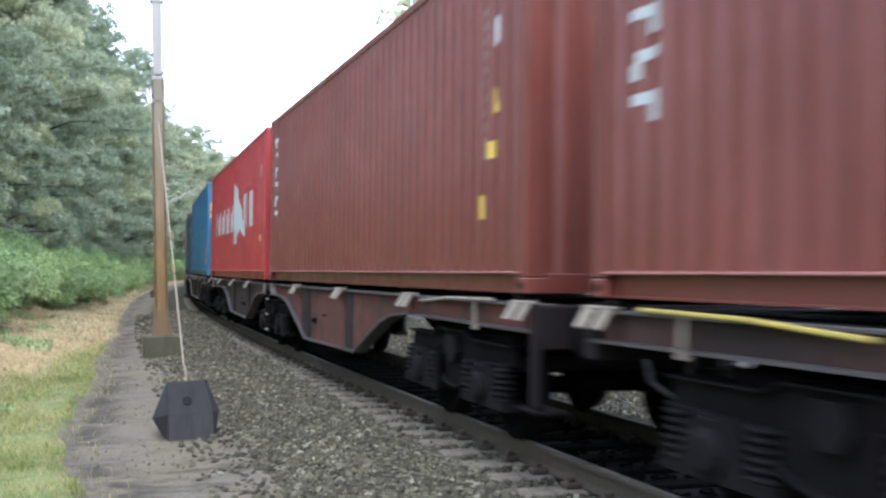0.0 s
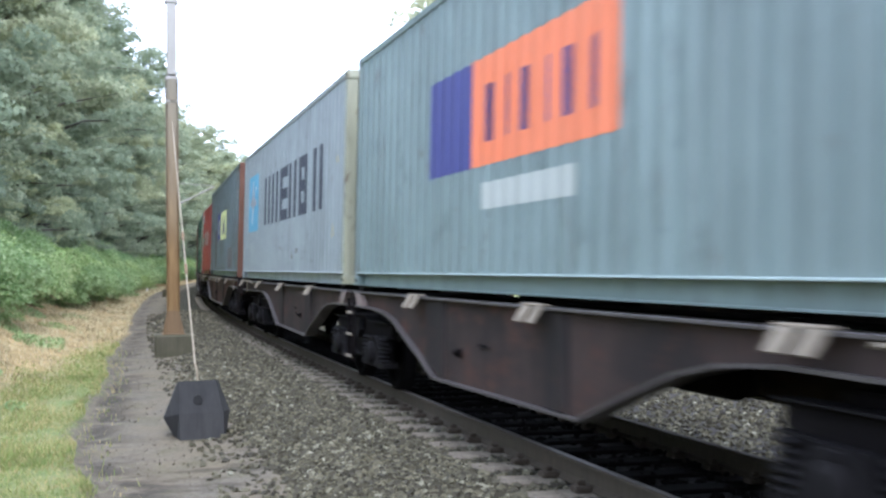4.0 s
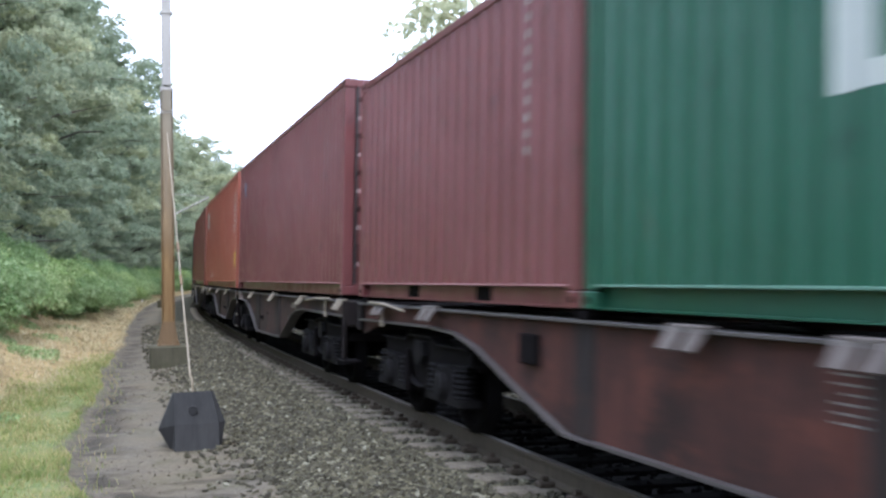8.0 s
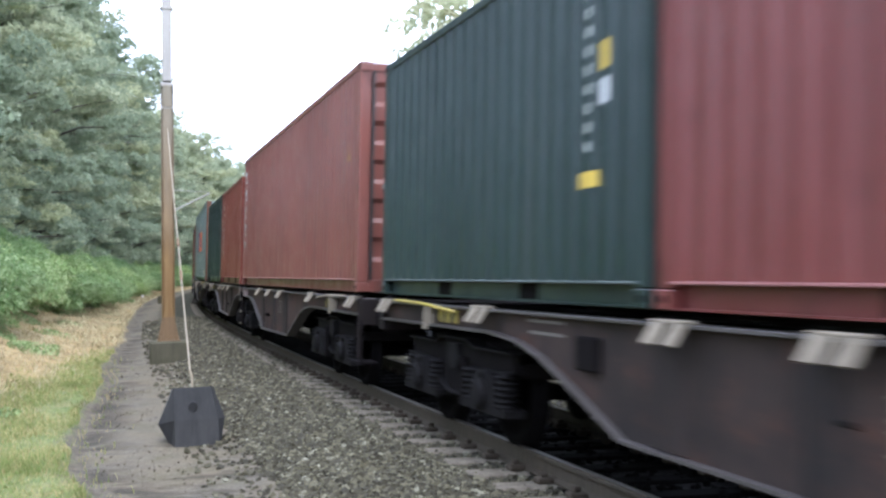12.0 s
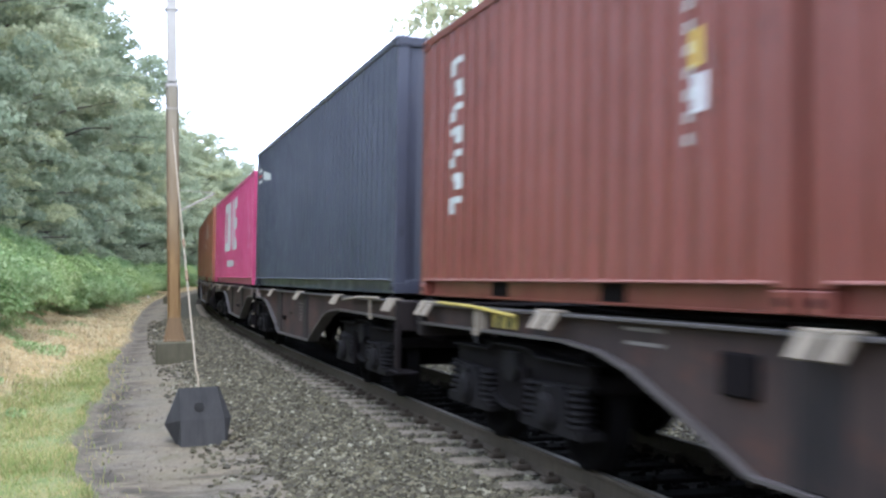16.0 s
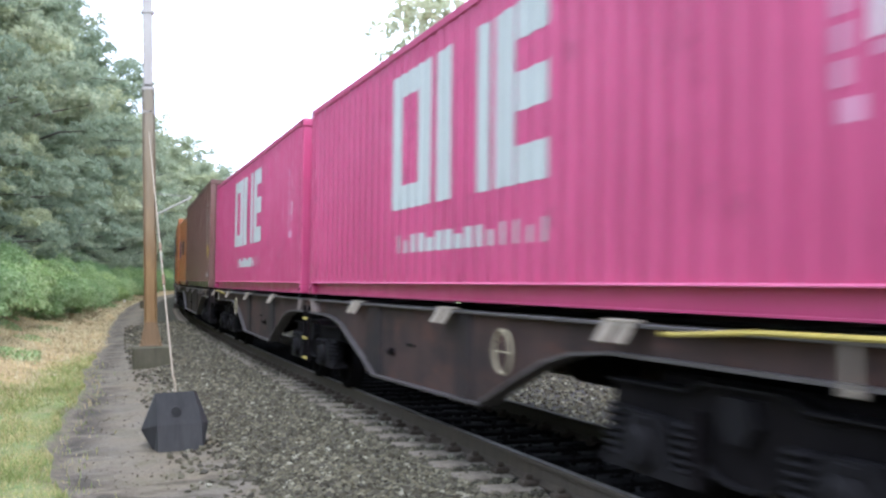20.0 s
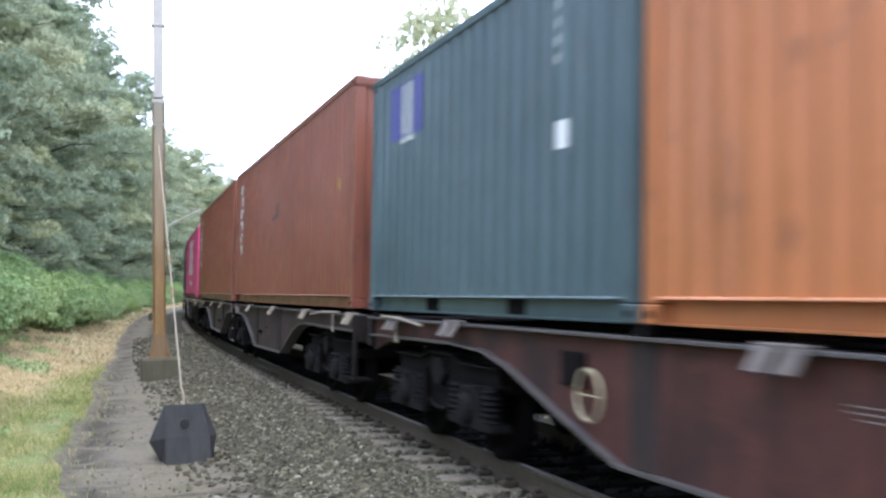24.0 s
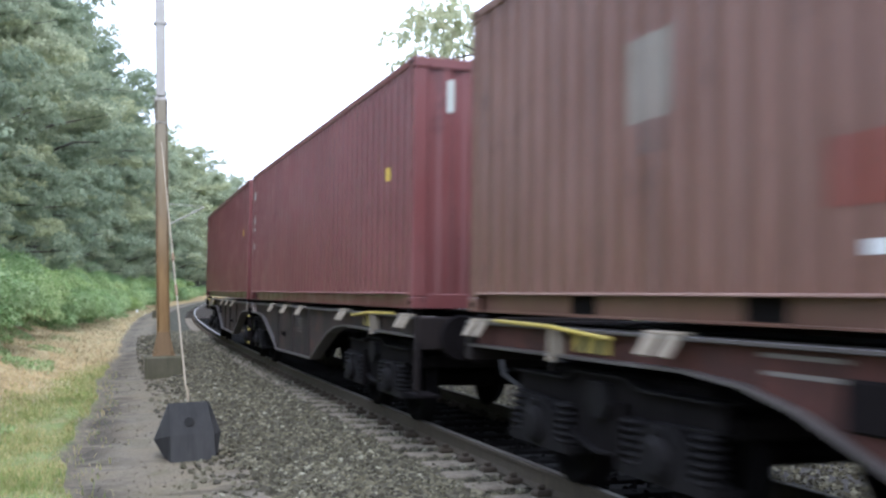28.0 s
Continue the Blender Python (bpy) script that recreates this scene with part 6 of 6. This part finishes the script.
    stems(sd, 1.2, 3.9, 1.2, 1.7, 9, LETTER_K, 0.4, -0.1)
    sd.bar(4.3, 5.0, 1.1, 1.75, INDIGO, "indigo emblem", 0.0, 0.1)
    sd = add(30, 40, True, "bright orange high container with dark bars and indigo emblem", ORANGE)
    sd.bar(9.2, 9.95, 1.33, 1.52, INDIGO, "indigo emblem", 0.0, 0.25).bar(9.3, 9.75, 1.52, 1.75, INDIGO, "", 0, 0.1).bar(9.15, 9.65, 1.75, 2.0, INDIGO, "", 0.3, 0.0)
    stems(sd, 5.25, 8.6, 1.38, 1.7, 11, LETTER_K, 0.5, -0.12)
    usual(sd, True)
    sd = add(31, 20, False, "short teal container with an indigo square emblem", TEAL)
    sd.bar(4.2, 5.3, 1.8, 2.38, INDIGO, "indigo square emblem").bar(4.55, 4.95, 1.75, 2.36, LETTER_W)
    sd.code(1.1, 2.4, 5)
    sd.plate(1.0, 1.15, 1.2, 1.4, LABEL_W)
    for n in (32, 33):
        sd = add(n, 40, True, "rust-brown high container with a column of white bars", BROWN_B)
        sd.column(11.2, 2.6, 1.0, 6, w=0.34)
        sd.code(1.25, 2.5, 7)
        sd.plate(0.85, 0.94, 1.55, 1.7, LABEL_Y)
        if n == 32:
            smear = rough_metal("dark smear", (0.075, 0.052, 0.044), (0.15, 0.07, 0.05), 0.6, 0.8)
            for a0, a1, z0, z1, rise in ((6.05, 6.3, 1.52, 1.8, -0.2), (6.3, 6.7, 1.5, 1.6, -0.1), (7.0, 7.1, 1.46, 1.51, 0.0), (7.2, 7.32, 1.42, 1.46, 0.0), (6.7, 6.88, 1.28, 1.35, 0.1), (7.3, 7.38, 0.42, 0.5, 0.0)):
                sd.bar(a0, a1, z0, z1, smear, "", 0.0, rise, "smear_mark")
    pink_box(add(34, 40, False, "magenta container with three large pale shapes", PINK))
    sd = add(35, 20, False, "short dark navy container with a small white mark", NAVY_B)
    for z in (1.9, 2.05, 2.2):
        sd.bar(5.1, 5.65, z, z + 0.08, LETTER_W if z != 2.05 else RED, name="plain_bar")
    sd.bar(3.55, 4.9, 1.95, 2.05, LETTER_W, "", 0.05, 0.12)
    sd.code(0.95, 2.2, 10)
    sd = add(36, 20, False, "short dull brown container with pale scuffed patches", paint("dusty brown paint", (0.178, 0.08, 0.055), 0.15, 0.5, 0.45))
    sd.bar(2.78, 3.3, 1.2, 1.72, rough_metal("scuffed patch", (0.22, 0.2, 0.17), (0.15, 0.095, 0.075), 0.6, 0.8), "pale scuffed patch")
    sd.bar(2.85, 3.2, 1.0, 1.2, rough_metal("dark scuffed patch", (0.1, 0.07, 0.06), (0.17, 0.08, 0.06), 0.5, 0.85), "dark scuffed patch")
    sd.plate(1.04, 1.23, 0.33, 0.4, LABEL_W)
    sd.bar(0.4, 1.45, 0.55, 0.87, BROWN)
    sd.code(1.2, 2.2, 6)
    for n in (37, 38):
        sd = add(n, 40, False, "maroon container with a broken column of white bars", MAROON)
        sd.column(11.8, 2.25, 1.0, 5, w=0.16)
        sd.plate(1.0, 1.12, 1.4, 1.55, LABEL_Y)
    a = -12.192 / 2
    part("plain_bar", Geo().box(a + 0.014, a + 0.018, 0.78, 0.86, 2.02, 2.36), LETTER_W, box[37][0], "white painted bar")
    return box


# ---- the train: wagons in order with the position of each one's near end ----
TRAIN = ((-18.9, "pair", (None,), (0,)), (7.15, "pair", (1,), (2,)), (33.3, "single", (3, 4)), (52.85, "pair", (5,), (6,)), (78.75, "single", (7, 8)), (98.57, "single", (9, 10)),
         (118, "pair", (11,), (12,)), (144, "pair", (13,), (14, 15)), (170.2, "pair", (16,), (17, 18)), (196.35, "pair", (19,), (20, 21)), (222.35, "pair", (22,), (23,)),
         (248.5, "single", (24, 25)), (267.85, "pair", (26,), (27,)), (294.1, "single", (28, 29)), (313.5, "single", (30, 31)), (332.8, "pair", (32,), (33,)), (359.12, "pair", (34,), (35, 36)), (385.8, "pair", (37,), (38,)))
RED_WAGONS = (4, 5, 11, 14, 16)
RIBBED = (7, 8, 9, 16, 17)
# painted lines on each wagon part: from, to, top, how many, how far apart
STENCILS = {(2, 0): ((-5.45, -5.0, 1.1, 4, 0.03),), (5, 0): ((0.2, 0.6, 1.04, 6, 0.045),), (14, 0): ((0.9, 1.35, 0.96, 3, 0.03),),
            (7, 1): ((-1.53, -1.05, 1.12, 6, 0.055), (2.05, 2.45, 1.0, 6, 0.045)), (9, 1): ((1.72, 2.1, 1.0, 8, 0.045), (3.0, 3.25, 0.98, 4, 0.05), (-1.6, -1.15, 1.1, 3, 0.05)),
            (10, 1): ((0.23, 0.72, 1.0, 6, 0.055),), (16, 1): ((1.5, 2.0, 0.99, 6, 0.045),), (16, 2): ((-2.1, -1.45, 1.13, 2, 0.09), (1.3, 1.65, 0.96, 7, 0.04), (2.3, 2.6, 0.96, 5, 0.04)),
            (7, 2): ((-2.05, -1.4, 1.13, 2, 0.09), (1.9, 2.4, 0.95, 6, 0.05)), (9, 2): ((-1.9, -1.4, 1.13, 2, 0.09),), (8, 1): ((0.5, 0.95, 1.0, 5, 0.05),), (17, 1): ((0.5, 0.95, 1.0, 5, 0.05),)}


def travelled(t):
    """How far the train has come at t seconds."""
    return 12.9005 * t + 0.01841 * t * t - 0.08


MOVING = []


def build_train():
    box = build_containers()
    for n, (start, kind, *loads) in enumerate(TRAIN):
        colour = WAGON_RED if n in RED_WAGONS else (WAGON, WAGON_GREY)[n % 2]
        yellow = n in (0, 7, 9, 12, 16, 17)
        style = ("mixed" if n in (5, 11, 13, 14) else "single") if kind == "single" else "ribbed" if n in RIBBED else "plain"
        if kind == "single":
            groups = [(loads[0], start + 9.163, 0.0, wagon("single", False, "brown steel container wagon with fish-bellied sides on two bogies", colour, STENCILS.get((n, 0), ()), style, 3.74 if n == 14 else None, yellow, {14: 3.9, 5: 3.9, 11: 3.9}.get(n)))]
        else:
            groups = []
            label = "articulated brown container wagon half with chipped grey latches"
            if n > 0:
                groups.append((loads[0], start + 6.096, 0.0, wagon("half", True, label, WAGON_WORN if n == 1 else colour, STENCILS.get((n, 1), ()), style, {7: 4.35, 9: 4.35, 12: -1.05}.get(n), yellow, None, {7: (0.37, 0.82), 9: (0.98, 0.68), 16: (0.12, 0.83)}.get(n), -1.92 if n == 6 else None)))
            groups.append((loads[1], start + 12.192 + 0.62 + 6.096, 180.0, wagon("half", n == 0, label, colour, STENCILS.get((n, 2), ()), style, {12: -1.7, 16: 3.55}.get(n), yellow, {7: -1.14, 9: -0.75, 16: -1.45, 17: -1.45}.get(n))))
        for load, mid, turn, w in groups:
            MOVING.append((w, mid, pose(0, 0, 0, 0, 0, turn)))
            total = sum(LEN[box[c][1]] for c in load) + 0.076 * (len(load) - 1)
            a = -total / 2
            for c in load:
                t, size = box[c]
                MOVING.append((t, mid, pose(a + LEN[size] / 2, 0, DECK)))
                a += LEN[size] + 0.076


build_train()

build_track(0.0, "curved track with rusty rails on concrete sleepers in ballast", True)


def motions():
    """The train comes round the curve and passes; its wheels turn while they are near."""
    steps = [k * 0.5 for k in range(57)]
    for ob, mid, offset in MOVING:
        walk(ob, [(t, canted(mid - travelled(t)) @ offset) for t in steps])
    middle = {ob.name: (mid, offset) for ob, mid, offset in MOVING}
    for w, x, sx in SPINNING:
        mid, offset = middle[w.parent.parent.name]
        back = -1 if offset.to_euler().z > 1 else 1
        u = mid + back * x
        times = [k / FPS for k in range(28 * FPS + 1) if -6 < u - travelled(k / FPS) < 26]
        if not times:
            continue
        rows = [(t, pose(sx, 0, 0.46) @ pose(0, 0, 0, 0, -back * math.degrees((travelled(t) - travelled(times[0])) / 0.46), 0)) for t in times]
        if times[0] > 0:
            rows.insert(0, (0, rows[0][1]))
        if times[-1] < 28:
            rows.append((28, rows[-1][1]))
        walk(w, rows)


motions()
